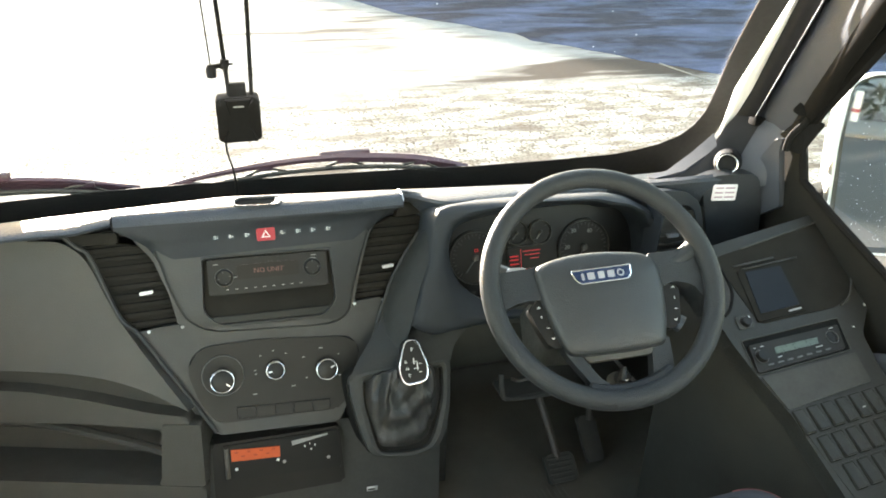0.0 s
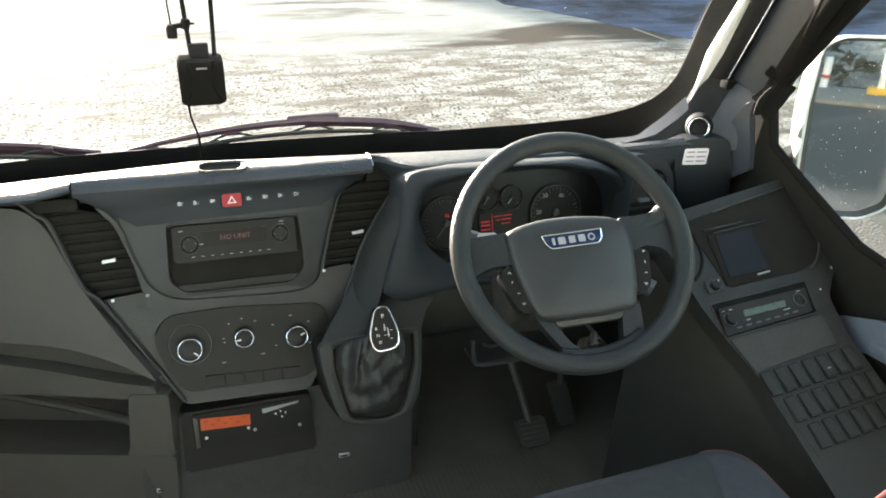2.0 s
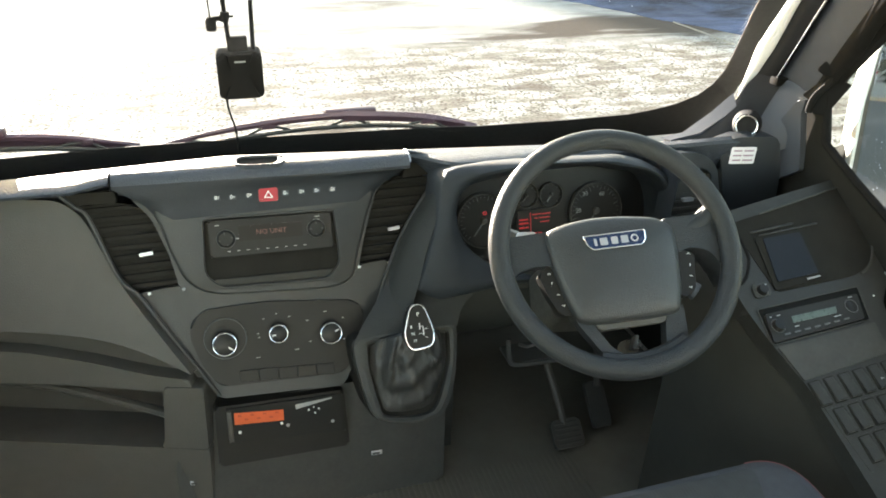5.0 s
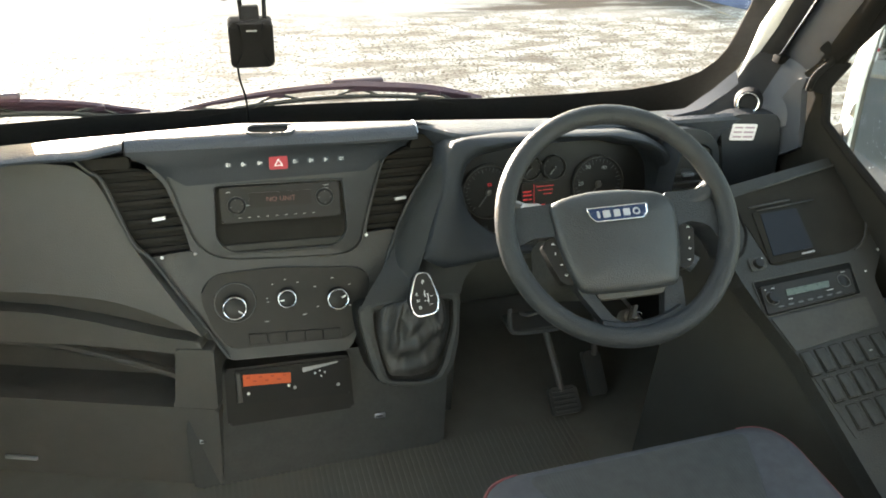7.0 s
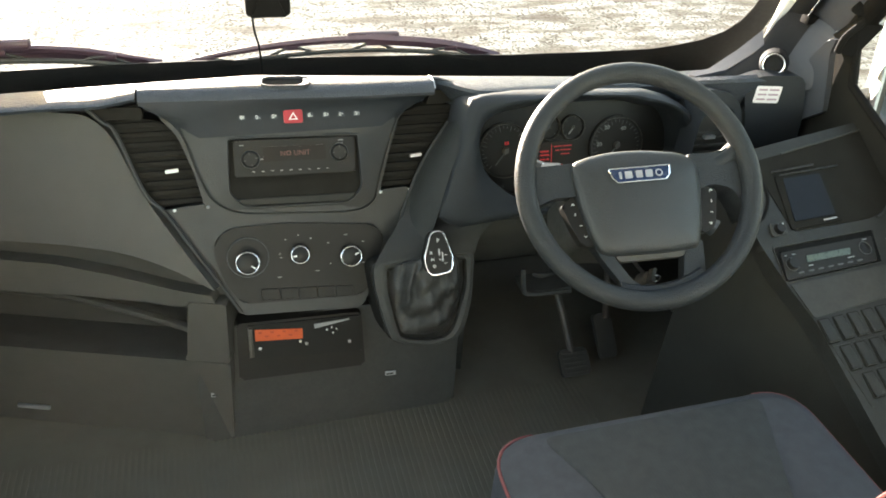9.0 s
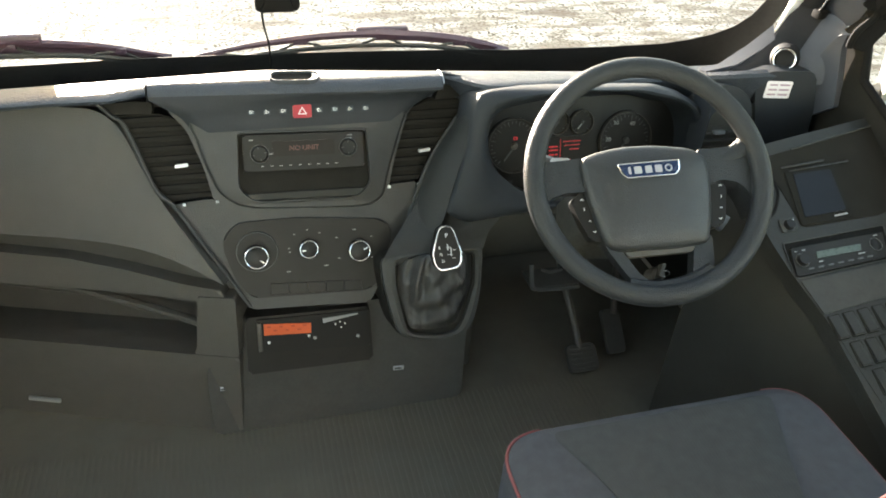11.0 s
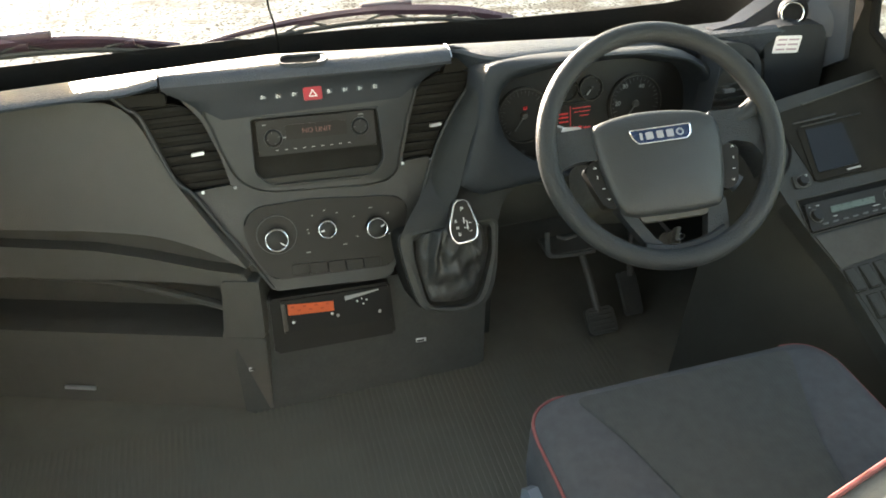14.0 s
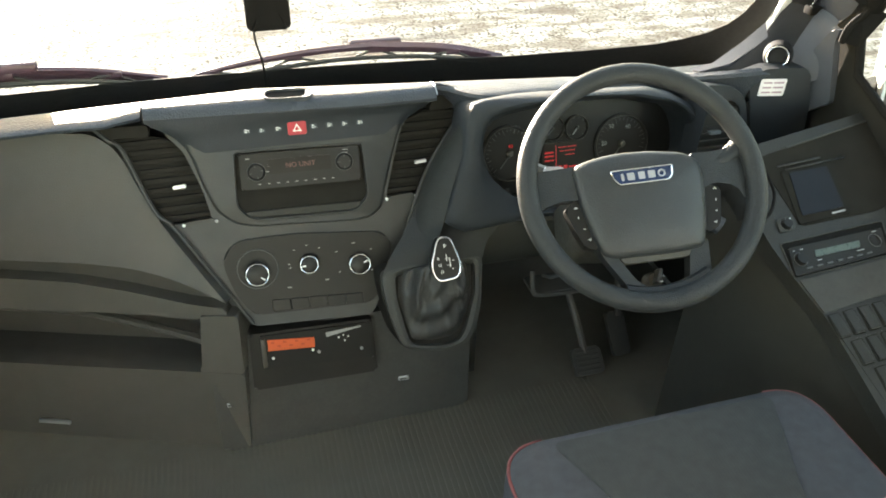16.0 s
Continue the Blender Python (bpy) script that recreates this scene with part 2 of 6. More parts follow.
CONSOLE = mat("console_plastic", (0.025, 0.0255, 0.0235), 0.6, 0, 0.15, 9, 420, 0.35, 0.1, 0.35)
TARMAC = mat("worn_tarmac", (0.115, 0.108, 0.094), 0.9, 0, 0.6, 42, 75, 0.6, 0.05, 0.08)
VOID = mat("deep_black", (0.022, 0.0205, 0.018), 0.95, 0, 0.2, 20, spec=0.02)
DOORDARK = mat("door_lining_black", (0.044, 0.043, 0.038), 0.8, 0, 0.2, 12, 420, 0.3, 0.1, 0.1)
PAPER = mat("sticker_paper", (0.75, 0.73, 0.76), 0.6, 0, 0.05, 50)
SEAL = mat("door_seal_rubber", (0.010, 0.0095, 0.009), 0.9, 0, 0.2, 20, spec=0.1)
YELLOW = mat("yellow_paint", (0.55, 0.36, 0.05), 0.6, 0, 0.15, 20)
STICKERINK = mat("sticker_ink", (0.38, 0.27, 0.34), 0.7)


# ---- mesh helpers ----
def thing(name, base, label, category, group="", kind=""):
    ob = new(name)
    ob.empty_display_size = 0.05
    ob.matrix_basis = Matrix.Translation(base)
    return tagged(ob, label, category, group, kind)


def mesh_of(name, bm, material, smooth=36):
    bmesh.ops.recalc_face_normals(bm, faces=bm.faces)
    for f in bm.faces:
        f.smooth = len(f.verts) <= 4
    for e in bm.edges:
        if len(e.link_faces) == 2 and e.calc_face_angle(0) > radians(smooth):
            e.smooth = False
    me = bpy.data.meshes.new(name)
    bm.to_mesh(me)
    bm.free()
    me.materials.append(material)
    return me


def hook(ob, parent):
    ob.parent = parent
    if parent.parent is None:
        ob.matrix_parent_inverse = parent.matrix_basis.inverted()
    return ob


def part(name, bm, material, parent, label="", smooth=36):
    ob = hook(new(name, mesh_of(name, bm, material, smooth)), parent)
    return tagged(ob, label)


def single(name, bm, material, label, category, group="", kind="", smooth=36):
    return tagged(new(name, mesh_of(name, bm, material, smooth)), label, category, group, kind)


def frame_yz(o, b):
    """A frame on the leaning plane y = o.y + b (z - o.z): u right, v up the plane, w out to the driver."""
    k = math.sqrt(1 + b * b)
    return Matrix(((1, 0, 0, o[0]), (0, b / k, -1 / k, o[1]), (0, 1 / k, b / k, o[2]), (0, 0, 0, 1)))


def rounded(pts, r, seg=4):
    """A closed outline with its corners rounded; r is one radius or one for each corner."""
    out, n = [], len(pts)
    for i in range(n):
        p, a, b = Vector(pts[i]), Vector(pts[i - 1]), Vector(pts[(i + 1) % n])
        d1, d2 = (a - p), (b - p)
        rr = min(r[i] if isinstance(r, (list, tuple)) else r, d1.length * 0.48, d2.length * 0.48)
        if rr < 1e-5:
            out.append(tuple(p))
            continue
        s, e = p + d1.normalized() * rr, p + d2.normalized() * rr
        for k in range(seg + 1):
            t = k / seg
            out.append(tuple((1 - t) ** 2 * s + 2 * t * (1 - t) * p + t * t * e))
    return out


def prism(outline, w0, w1, m=None, bevel=0.0, seg=2, bm=None):
    """The outline (u, v) raised from w0 to w1, its front edge rounded by bevel."""
    bm = bm or bmesh.new()
    lo = [bm.verts.new((u, v, w0)) for u, v in outline]
    hi = [bm.verts.new((u, v, w1)) for u, v in outline]
    n = len(outline)
    made = [bm.faces.new(lo[::-1])]
    top = bm.faces.new(hi)
    made.append(top)
    for i in range(n):
        made.append(bm.faces.new((lo[i], lo[(i + 1) % n], hi[(i + 1) % n], hi[i])))
    vs = set(lo + hi)
    if bevel:
        g = bmesh.ops.bevel(bm, geom=list(top.edges), offset=bevel, segments=seg, profile=0.5, affect="EDGES", clamp_overlap=True)
        vs = {v for v in vs if v.is_valid} | set(g["verts"])
    if m is not None:
        bmesh.ops.transform(bm, matrix=m, verts=[v for v in vs if v.is_valid])
    return bm


def ring(outer, inner, w0, w1, m=None, bm=None):
    """A flat frame between two outlines of the same number of corners, raised from w0 to w1."""
    bm = bm or bmesh.new()
    n = len(outer)
    q = [[bm.verts.new((u, v, w)) for u, v in o] for o, w in ((outer, w0), (outer, w1), (inner, w1), (inner, w0))]
    for i in range(n):
        j = (i + 1) % n
        for a, b in ((0, 1), (1, 2), (2, 3), (3, 0)):
            bm.faces.new((q[a][i], q[a][j], q[b][j], q[b][i]))
    if m is not None:
        bmesh.ops.transform(bm, matrix=m, verts=[v for r in q for v in r])
    return bm


def scaled(outline, k, ky=None):
    cx, cy = sum(p[0] for p in outline) / len(outline), sum(p[1] for p in outline) / len(outline)
    return [(cx + (p[0] - cx) * k, cy + (p[1] - cy) * (ky or k)) for p in outline]


def box(x0, x1, y0, y1, z0, z1, bevel=0.0, m=None, seg=2):
    bm = bmesh.new()
    bmesh.ops.create_cube(bm, size=1, matrix=Matrix.Translation(((x0 + x1) / 2, (y0 + y1) / 2, (z0 + z1) / 2)) @ Matrix.Diagonal((x1 - x0, y1 - y0, z1 - z0, 1)))
    if bevel:
        bmesh.ops.bevel(bm, geom=list(bm.edges), offset=bevel, segments=seg, profile=0.5, affect="EDGES", clamp_overlap=True)
    if m is not None:
        bm.transform(m)
    return bm


def loft(rows, closed=False, caps=False, bm=None):
    """A skin over rows of points (each row the same length)."""
    bm = bm or bmesh.new()
    g = [[bm.verts.new(p) for p in r] for r in rows]
    n = len(rows[0])
    for a, b in zip(g, g[1:]):
        for i in range(n if closed else n - 1):
            j = (i + 1) % n
            bm.faces.new((a[i], a[j], b[j], b[i]))
    if caps:
        bm.faces.new(g[0][::-1])
        bm.faces.new(g[-1])
    return bm


def tube(pts, r, seg=8, closed=False, bm=None, caps=True):
    """A round bar along points; r is one radius or one for each point."""
    pts = [Vector(p) for p in pts]
    n = len(pts)
    rows, side = [], None
    for i, p in enumerate(pts):
        a = pts[i - 1] if (i or closed) else p
        b = pts[(i + 1) % n] if (i < n - 1 or closed) else p
        d = (b - a).normalized()
        if side is None:
            side = d.orthogonal().normalized()
        side = (side - d * side.dot(d)).normalized()
        other = d.cross(side)
        rr = r[i] if isinstance(r, (list, tuple)) else r
        rows.append([tuple(p + rr * (side * math.cos(k * 2 * math.pi / seg) + other * math.sin(k * 2 * math.pi / seg))) for k in range(seg)])
    if closed:
        rows.append(rows[0])
        bm = loft(rows, True, False, bm)
        bmesh.ops.remove_doubles(bm, verts=bm.verts, dist=1e-5)
        return bm
    return loft(rows, True, caps, bm)


def smooth_path(pts, steps=6):
    """A soft curve through points."""
    pts = [Vector(p) for p in pts]
    out = []
    for i in range(len(pts) - 1):
        p0, p1, p2, p3 = pts[max(i - 1, 0)], pts[i], pts[i + 1], pts[min(i + 2, len(pts) - 1)]
        for k in range(steps):
            t = k / steps
            out.append(0.5 * (2 * p1 + (p2 - p0) * t + (2 * p0 - 5 * p1 + 4 * p2 - p3) * t * t + (3 * p1 - p0 - 3 * p2 + p3) * t ** 3))
    return out + [pts[-1]]


def lathe(prof, m=None, seg=28):
    """A turned shape: (radius, w) pairs about the w axis."""
    rows = [[(r * math.cos(a), r * math.sin(a), w) for r, w in prof] for a in [2 * math.pi * i / seg for i in range(seg + 1)]]
    bm = loft(rows)
    bmesh.ops.remove_doubles(bm, verts=bm.verts, dist=1e-6)
    if m is not None:
        bm.transform(m)
    return bm


def torus_bm(R, r, m=None, seg=64, sub=12):
    bm = bmesh.new()
    rows = []
    for i in range(seg):
        a = 2 * math.pi * i / seg
        rows.append([((R + r * math.cos(2 * math.pi * k / sub)) * math.cos(a), (R + r * math.cos(2 * math.pi * k / sub)) * math.sin(a), r * math.sin(2 * math.pi * k / sub)) for k in range(sub)])
    rows.append(rows[0])
    loft(rows, True, False, bm)
    bmesh.ops.remove_doubles(bm, verts=bm.verts, dist=1e-6)
    if m is not None:
        bm.transform(m)
    return bm


def letters(text, size, m, thick=0.0004):
    """Raised characters as a bmesh, centred, in the frame m."""
    c = bpy.data.curves.new("text", "FONT")
    c.body, c.size, c.align_x, c.align_y, c.extrude, c.resolution_u = text, size, "CENTER", "CENTER", thick, 2
    ob = new("text", c)
    bpy.context.view_layer.update()
    me = bpy.data.meshes.new_from_object(ob.evaluated_get(bpy.context.evaluated_depsgraph_get()))
    bm = bmesh.new()
    bm.from_mesh(me)
    bpy.data.objects.remove(ob)
    bpy.data.curves.remove(c)
    bpy.data.meshes.remove(me)
    bm.transform(m)
    return bm


def at(m, u, v, w=0.0, turn=0.0):
    return m @ Matrix.Translation((u, v, w)) @ Matrix.Rotation(radians(turn), 4, "Z")


def rect(u0, u1, v0, v1):
    return [(u0, v0), (u1, v0), (u1, v1), (u0, v1)]


def close_up(bm):
    """Merges the points of a skin that meet in one place."""
    bmesh.ops.remove_doubles(bm, verts=bm.verts, dist=1e-5)
    return bm


# ---- the yard outside ----
GZ = -0.55
bm = bmesh.new()
bmesh.ops.create_grid(bm, x_segments=2, y_segments=2, size=400, matrix=Matrix.Translation((0, 0, GZ)))
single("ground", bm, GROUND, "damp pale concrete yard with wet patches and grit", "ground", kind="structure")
# sheet along the shade edge, its dark blue colour deepens the cast shade
edge = []
shade_line = [Vector(p) for p in ((-5.8, 31, 0), (2.9, 11.5, 0), (4.1, 8.5, 0), (5.2, 6.9, 0), (6.6, 4.6, 0), (10.5, -3.0, 0))]
for p in smooth_path(shade_line, 12):
    edge.append((p.x + 0.5 * noise.noise((p.y * 0.5, 1.7, 0)) + 0.16 * noise.noise((p.y * 2.1, 5.2, 0)), p.y))
bm = prism(edge + [(60, -3.0), (60, 31.0)], GZ - 0.05, GZ + 0.004)
single("road", bm, SHADEDASPHALT, "asphalt over the shaded far side of the yard, coloured dark blue for the shade", "road", kind="structure")
single("road", prism([(1.5, -8.6), (60, -8.6), (60, 2.6), (6.0, 3.0), (3.6, 2.6), (2.2, 0.6), (1.5, -0.6)], GZ - 0.05, GZ + 0.004), TARMAC, "coarse grey tarmac lane beside and behind the bus", "road", kind="structure")
single("road_line", tube([(5.2, 6.75, GZ), (5.26, 6.2, GZ), (5.33, 5.4, GZ), (5.5, 4.2, GZ)], 0.014, 6), PALEKERB, "thin pale joint line across the damp ground", "line", kind="structure")
single("road_line", tube([(3.6, 2.02, GZ), (4.2, 2.01, GZ), (6.5, 1.9, GZ)], 0.012, 6), PALEKERB, "thin pale line across the tarmac", "line", kind="structure")
# unseen block added to cast the shade across the far side of the yard
bm = prism([(-12.3, 56.2), (2.6, 25.6), (45, 25.6), (45, 56.2)], GZ, GZ + 3.31)
single("wall_shade_block", bm, WALLDARK, "plain unseen block added to cast the shade on the yard", "building", kind="structure")
# behind the bus, seen only in the door mirror
single("verge", box(1.4, 40, -9.75, -8.6, GZ - 0.05, GZ + 0.05, 0.02), PALEKERB, "pale gravel verge along the far edge of the yard", "verge", kind="structure")
random.seed(4)
bm = bmesh.new()
for i in range(3600):
    p = Vector((random.uniform(0.6, 12), random.uniform(-11.6, -9.85), GZ + random.uniform(0.0, 3.4)))
    s = random.uniform(0.10, 0.32)
    a = Matrix.Translation(p) @ Euler((random.random() * 6, random.random() * 6, 0)).to_matrix().to_4x4() @ Matrix.Scale(s, 4)
    q = [bm.verts.new(a @ Vector(c)) for c in ((-0.6, 0, 0), (0, -0.25, 0.1), (0.6, 0, 0), (0, 0.25, 0.1))]
    bm.faces.new(q)
single("hedge", bm, HEDGE, "dark leafy hedge behind the verge", "hedge", kind="stuff")
post = thing("sign_post", (2.36, -9.6, GZ + 0.05), "low white marker post with a red band on the verge", "post")
part("pole", tube([(2.36, -9.6, GZ + 0.05), (2.36, -9.6, GZ + 0.45)], 0.05, 12), BODYWHITE, post)
part("band", tube([(2.36, -9.6, GZ + 0.17), (2.36, -9.6, GZ + 0.22)], 0.053, 12), RED, post, "red band")
lamp = thing("lamp_post", (3.02, -9.4, GZ + 0.05), "slim pale lamp post with a yellow foot on the verge", "lamp post")
part("pole", tube([(3.02, -9.4, GZ + 0.05), (3.02, -9.4, GZ + 3.4)], [0.045, 0.032], 12), BODYWHITE, lamp, "pale slim pole")
part("foot", prism(rounded(rect(-0.11, 0.11, -0.08, 0.08), 0.02, 3), 0.0, 0.09, Matrix.Translation((2.98, -9.4, GZ + 0.05)), 0.02), YELLOW, lamp, "yellow painted foot")

# ---- cab shell ----
FZ = 0.13


def ws_y(x, z):
    """The curved, leaning windscreen."""
    return 0.64 - (z - 0.76) / 1.36 - 0.14 * ((x - 0.08) / 0.95) ** 2


def crest(x):
    """Where the dashboard top ends below the windscreen."""
    return 0.376 - 0.135 * max(0.0, x + 0.09) - 0.07 * max(0.0, -0.09 - x)


def front_edge(x):
    """The front edge of the padded centre top."""
    return 0.29 + 0.063 * max(0.0, 0.1 - x)


single("floor", box(-0.92, 1.06, -6.0, 0.7, FZ - 0.05, FZ), LINING, "bus floor, kept pale to bounce light into the cab", "floor", kind="structure")
mat_thing = thing("floor_mat", (0.1, -0.2, FZ), "black ribbed rubber mat on the cab floor", "floor mat")
part("mat_base", box(-0.90, 0.985, -0.78, 0.656, FZ + 0.0005, FZ + 0.006), MATFLOOR, mat_thing)
rib = mesh_of("rib", box(-0.0026, 0.0026, -0.9, 0.0, 0, 0.0022), MATFLOOR)
for i in range(110):
    r = hook(new("rib", rib), mat_thing)
    r.matrix_basis = Matrix.Translation((-0.79 + i * 0.0128, 0.15, FZ + 0.0058))
single("wall_front", box(-0.92, 1.06, 0.66, 0.70, FZ, 0.72), BLACK, "dark bulkhead under the dashboard", "wall", kind="structure")
# unseen saloon behind the driver, pale with tall window bands to brighten the cab
for name, x0, x1 in (("wall_west", -0.96, -0.92), ("wall_east", 1.06, 1.10)):
    w = thing(name, (x0, -3, FZ), "unseen side wall of the bus, pale with a tall window band for light", "wall", kind="structure")
    part("lower_panel", box(x0, x1, -6.0, -0.75, FZ, 0.72), LINING, w)
    part("upper_panel", box(x0, x1, -6.0, -0.75, 1.98, 2.2), LINING, w)
    for y in (-0.75, -2.2, -3.7, -5.2, -5.95):
        part("window_post", box(x0, x1, y - 0.05, y + 0.05, 0.72, 1.98), LINING, w)
single("wall_back", box(-0.96, 1.10, -6.05, -6.0, FZ, 0.95), LINING, "plain rear wall of the bus", "wall", kind="structure")
bm = box(-0.96, 1.10, -6.0, -0.15, 2.2, 2.25)
single("ceiling", bm, LINING, "pale plain bus ceiling", "ceiling", kind="structure")
single("ceiling_cab", loft([[(x, -0.15, 2.22), (x, 0.0, 1.80), (x, 0.02, 1.62), (x, 0.0, 1.60), (x, -0.12, 1.78), (x, -0.25, 2.2)] for x in (-0.96, 1.10)], True, True), LINING, "pale lined header above the windscreen", "ceiling", kind="structure")

# windscreen: glass, black border
inner = [(-0.86, 0.90), (-0.80, 0.862), (-0.52, 0.835), (-0.29, 0.822), (-0.08, 0.810), (0.25, 0.803), (0.50, 0.802), (0.70, 0.817), (0.856, 0.838), (0.944, 0.878), (0.972, 0.912), (0.980, 0.963), (0.964, 1.028), (0.933, 1.129), (0.908, 1.247), (0.86, 1.46), (0.80, 1.58), (0.74, 1.60), (-0.68, 1.60), (-0.75, 1.56)]
inner = rounded(inner, 0.03, 3)
outer = rounded([(-0.96, 0.70), (1.075, 0.70), (0.895, 1.70), (-0.80, 1.70)], [0.10, 0.12, 0.1, 0.1], 8)
screen_t = thing("window_1", (0.08, 0.6, 0.75), "large curved windscreen with a wide black border", "windscreen", kind="structure")


def on_screen(outl, off):
    return [(x, ws_y(x, z) + off, z) for x, z in outl]


def dense(o, n=3):
    out = []
    for i in range(len(o)):
        a, b = Vector(o[i]), Vector(o[(i + 1) % len(o)])
        k = max(1, int((b - a).length / 0.08))
        out += [tuple(a.lerp(b, j / k)) for j in range(k)]
    return out


def by_angle(outline, c, n):
    """The outline met by n rays from c."""
    out = []
    m = len(outline)
    for i in range(n):
        a = 2 * math.pi * i / n
        d = Vector((math.cos(a), math.sin(a)))
        best = None
        for j in range(m):
            p, q = Vector(outline[j]) - Vector(c), Vector(outline[(j + 1) % m]) - Vector(c)
            e = q - p
            den = d.x * e.y - d.y * e.x
            if abs(den) < 1e-12:
                continue
            t = (p.x * e.y - p.y * e.x) / den
            s = (p.x * d.y - p.y * d.x) / den
            if t > 0 and -1e-9 <= s <= 1 + 1e-9 and (best is None or t > best):
                best = t
        out.append(tuple(Vector(c) + d * best))
    return out


WC = (0.08, 1.15)
ia, oa = by_angle(inner, WC, 160), by_angle(outer, WC, 160)
rows = [on_screen(oa, 0.003), on_screen(oa, -0.003), on_screen(ia, 0.000), on_screen(ia, 0.003), on_screen(oa, 0.003)]
part("border", loft([r + r[:1] for r in rows]), FRIT, screen_t, "matt black printed border")
bm = bmesh.new()
g = [[bm.verts.new((-0.86 + 1.84 * i / 24, ws_y(-0.86 + 1.84 * i / 24, 0.78 + 0.86 * j / 12) + 0.002, 0.78 + 0.86 * j / 12)) for j in range(13)] for i in range(25)]
for i in range(24):
    for j in range(12):
        bm.faces.new((g[i][j], g[i + 1][j], g[i + 1][j + 1], g[i][j + 1]))
pane = part("pane", bm, GLASS, screen_t, "clear glass")
pane.visible_shadow = False
random.seed(21)
speck = mesh_of("rain_drop", lathe([(0, 0.0008), (0.0009, 0.0005), (0.0012, 0)], None, 8), DROPS)
for i in range(12):
    x, z = random.uniform(0.2, 0.84), random.uniform(0.98, 1.35)
    d = hook(new("rain_drop", speck), screen_t)
    d.matrix_basis = Matrix.Translation((x, ws_y(x, z) + 0.003, z)) @ Matrix.Rotation(radians(-54), 4, "X") @ Matrix.Scale(random.choice((0.5, 0.8, 1.2)), 4)


def wiper(name, arm, blade, label):
    w = thing(name, (arm[0][0], ws_y(*arm[0]), arm[0][1]), label, "wiper", "windscreen wipers")
    pts = [Vector((x, ws_y(x, z - 0.019) + 0.030, z - 0.019)) for x, z in arm]
    part("arm", tube(smooth_path(pts, 5), [0.013] * (5 * (len(pts) - 1)) + [0.007], 6), WIPER, w)
    n = len(blade) - 1
    bp = [Vector((x, ws_y(x, z - 0.019) + 0.014, z - 0.019)) for x, z in blade]
    part("blade", tube([p + Vector((0, 0, -0.010)) for p in smooth_path(bp, 6)], 0.006, 6), RUBBER, w, "black rubber blade")
    cu = smooth_path(bp, 8)
    top = [p + Vector((0, 0.004, 0.007 + 0.007 * math.sin(math.pi * i / (len(cu) - 1)))) for i, p in enumerate(cu)]
    part("bow", tube(top, [0.0025 + 0.0065 * math.sin(math.pi * min(1.0, max(0.0, i / (len(top) - 1)))) ** 0.6 for i in range(len(top))], 6), WIPER, w)
    low = Vector((0, 0.002, -0.007))
    for f in (0.12, 0.36, 0.62, 0.86):
        i = int(f * (len(cu) - 1))
        way = (cu[i + 1] - cu[i]).normalized()
        part("yoke", tube(smooth_path([cu[i] + low - way * 0.045, cu[i] - way * 0.026, (cu[i] + top[i]) / 2, cu[i] + way * 0.026, cu[i] + low + way * 0.045], 4), 0.0034, 6), RUBBER, w, "black claw of the blade")
        part("yoke_joint", box(-0.016, 0.016, -0.005, 0.005, -0.006, 0.006, 0.002, Matrix.Translation((cu[i] + top[i]) / 2)), WIPER, w)
    i = int(len(cu) * 0.56)
    part("knuckle", box(-0.055, 0.065, -0.012, 0.012, -0.010, 0.010, 0.006, Matrix.Translation(top[i] + Vector((0.02, 0.01, 0.004)))), WIPER, w)
    return w


wiper("wiper", [(0.50, 0.80), (0.36, 0.842), (0.16, 0.866)], [(-0.22, 0.817), (-0.06, 0.838), (0.12, 0.850), (0.30, 0.842), (0.47, 0.812)], "dark plum-grey wiper resting along the windscreen base")
wiper("wiper", [(-0.27, 0.818), (-0.42, 0.868), (-0.62, 0.902)], [(-0.96, 0.876), (-0.80, 0.892), (-0.62, 0.896), (-0.43, 0.872), (-0.28, 0.826)], "dark plum-grey wiper resting at the passenger end")

# camera unit hung on two rods in front of the screen
dc = thing("dash_camera", (-0.05, 0.46, 1.0), "black square camera unit hung from two thin rods", "camera unit")
FD = frame_yz((-0.047, 0.45, 0.998), -0.10)
body = rounded(rect(-0.043, 0.041, -0.047, 0.046), 0.010, 4)
part("housing", prism(body, -0.022, 0.006, FD, 0.005), SEAL, dc)
part("face_ridge", prism([(-0.026, 0.044), (0.024, 0.044), (0.013, 0.012), (0.013, -0.004), (0.034, -0.044), (-0.036, -0.044), (-0.014, -0.004), (-0.014, 0.012)], 0.004, 0.011, FD, 0.003), SEAL, dc)
part("bracket", box(-0.017, 0.017, 0.046, 0.072, -0.014, 0.0, 0.002, FD), SEAL, dc)
part("mark", box(-0.010, 0.010, 0.028, 0.031, 0.011, 0.0118, 0, FD), GREYPRINT, dc, "small grey print")
part("rod", tube([(-0.062, 0.455, 1.04), (-0.074, 0.42, 1.30), (-0.085, 0.30, 1.62)], 0.0042, 8), SEAL, dc)
part("rod", tube([(-0.020, 0.455, 1.04), (-0.014, 0.42, 1.30), (-0.01, 0.30, 1.62)], 0.0042, 8), SEAL, dc)
part("clip", box(-0.026, 0.004, -0.005, 0.005, -0.0045, 0.0045, 0.002, pose(-0.068, 0.44, 1.108, 0, -8, 0)), SEAL, dc)
part("clip_boss", lathe([(0, -0.010), (0.008, -0.009), (0.009, 0.0), (0.008, 0.009), (0, 0.010)], pose(-0.066, 0.44, 1.109, 0, 10, 0), 14), SEAL, dc)
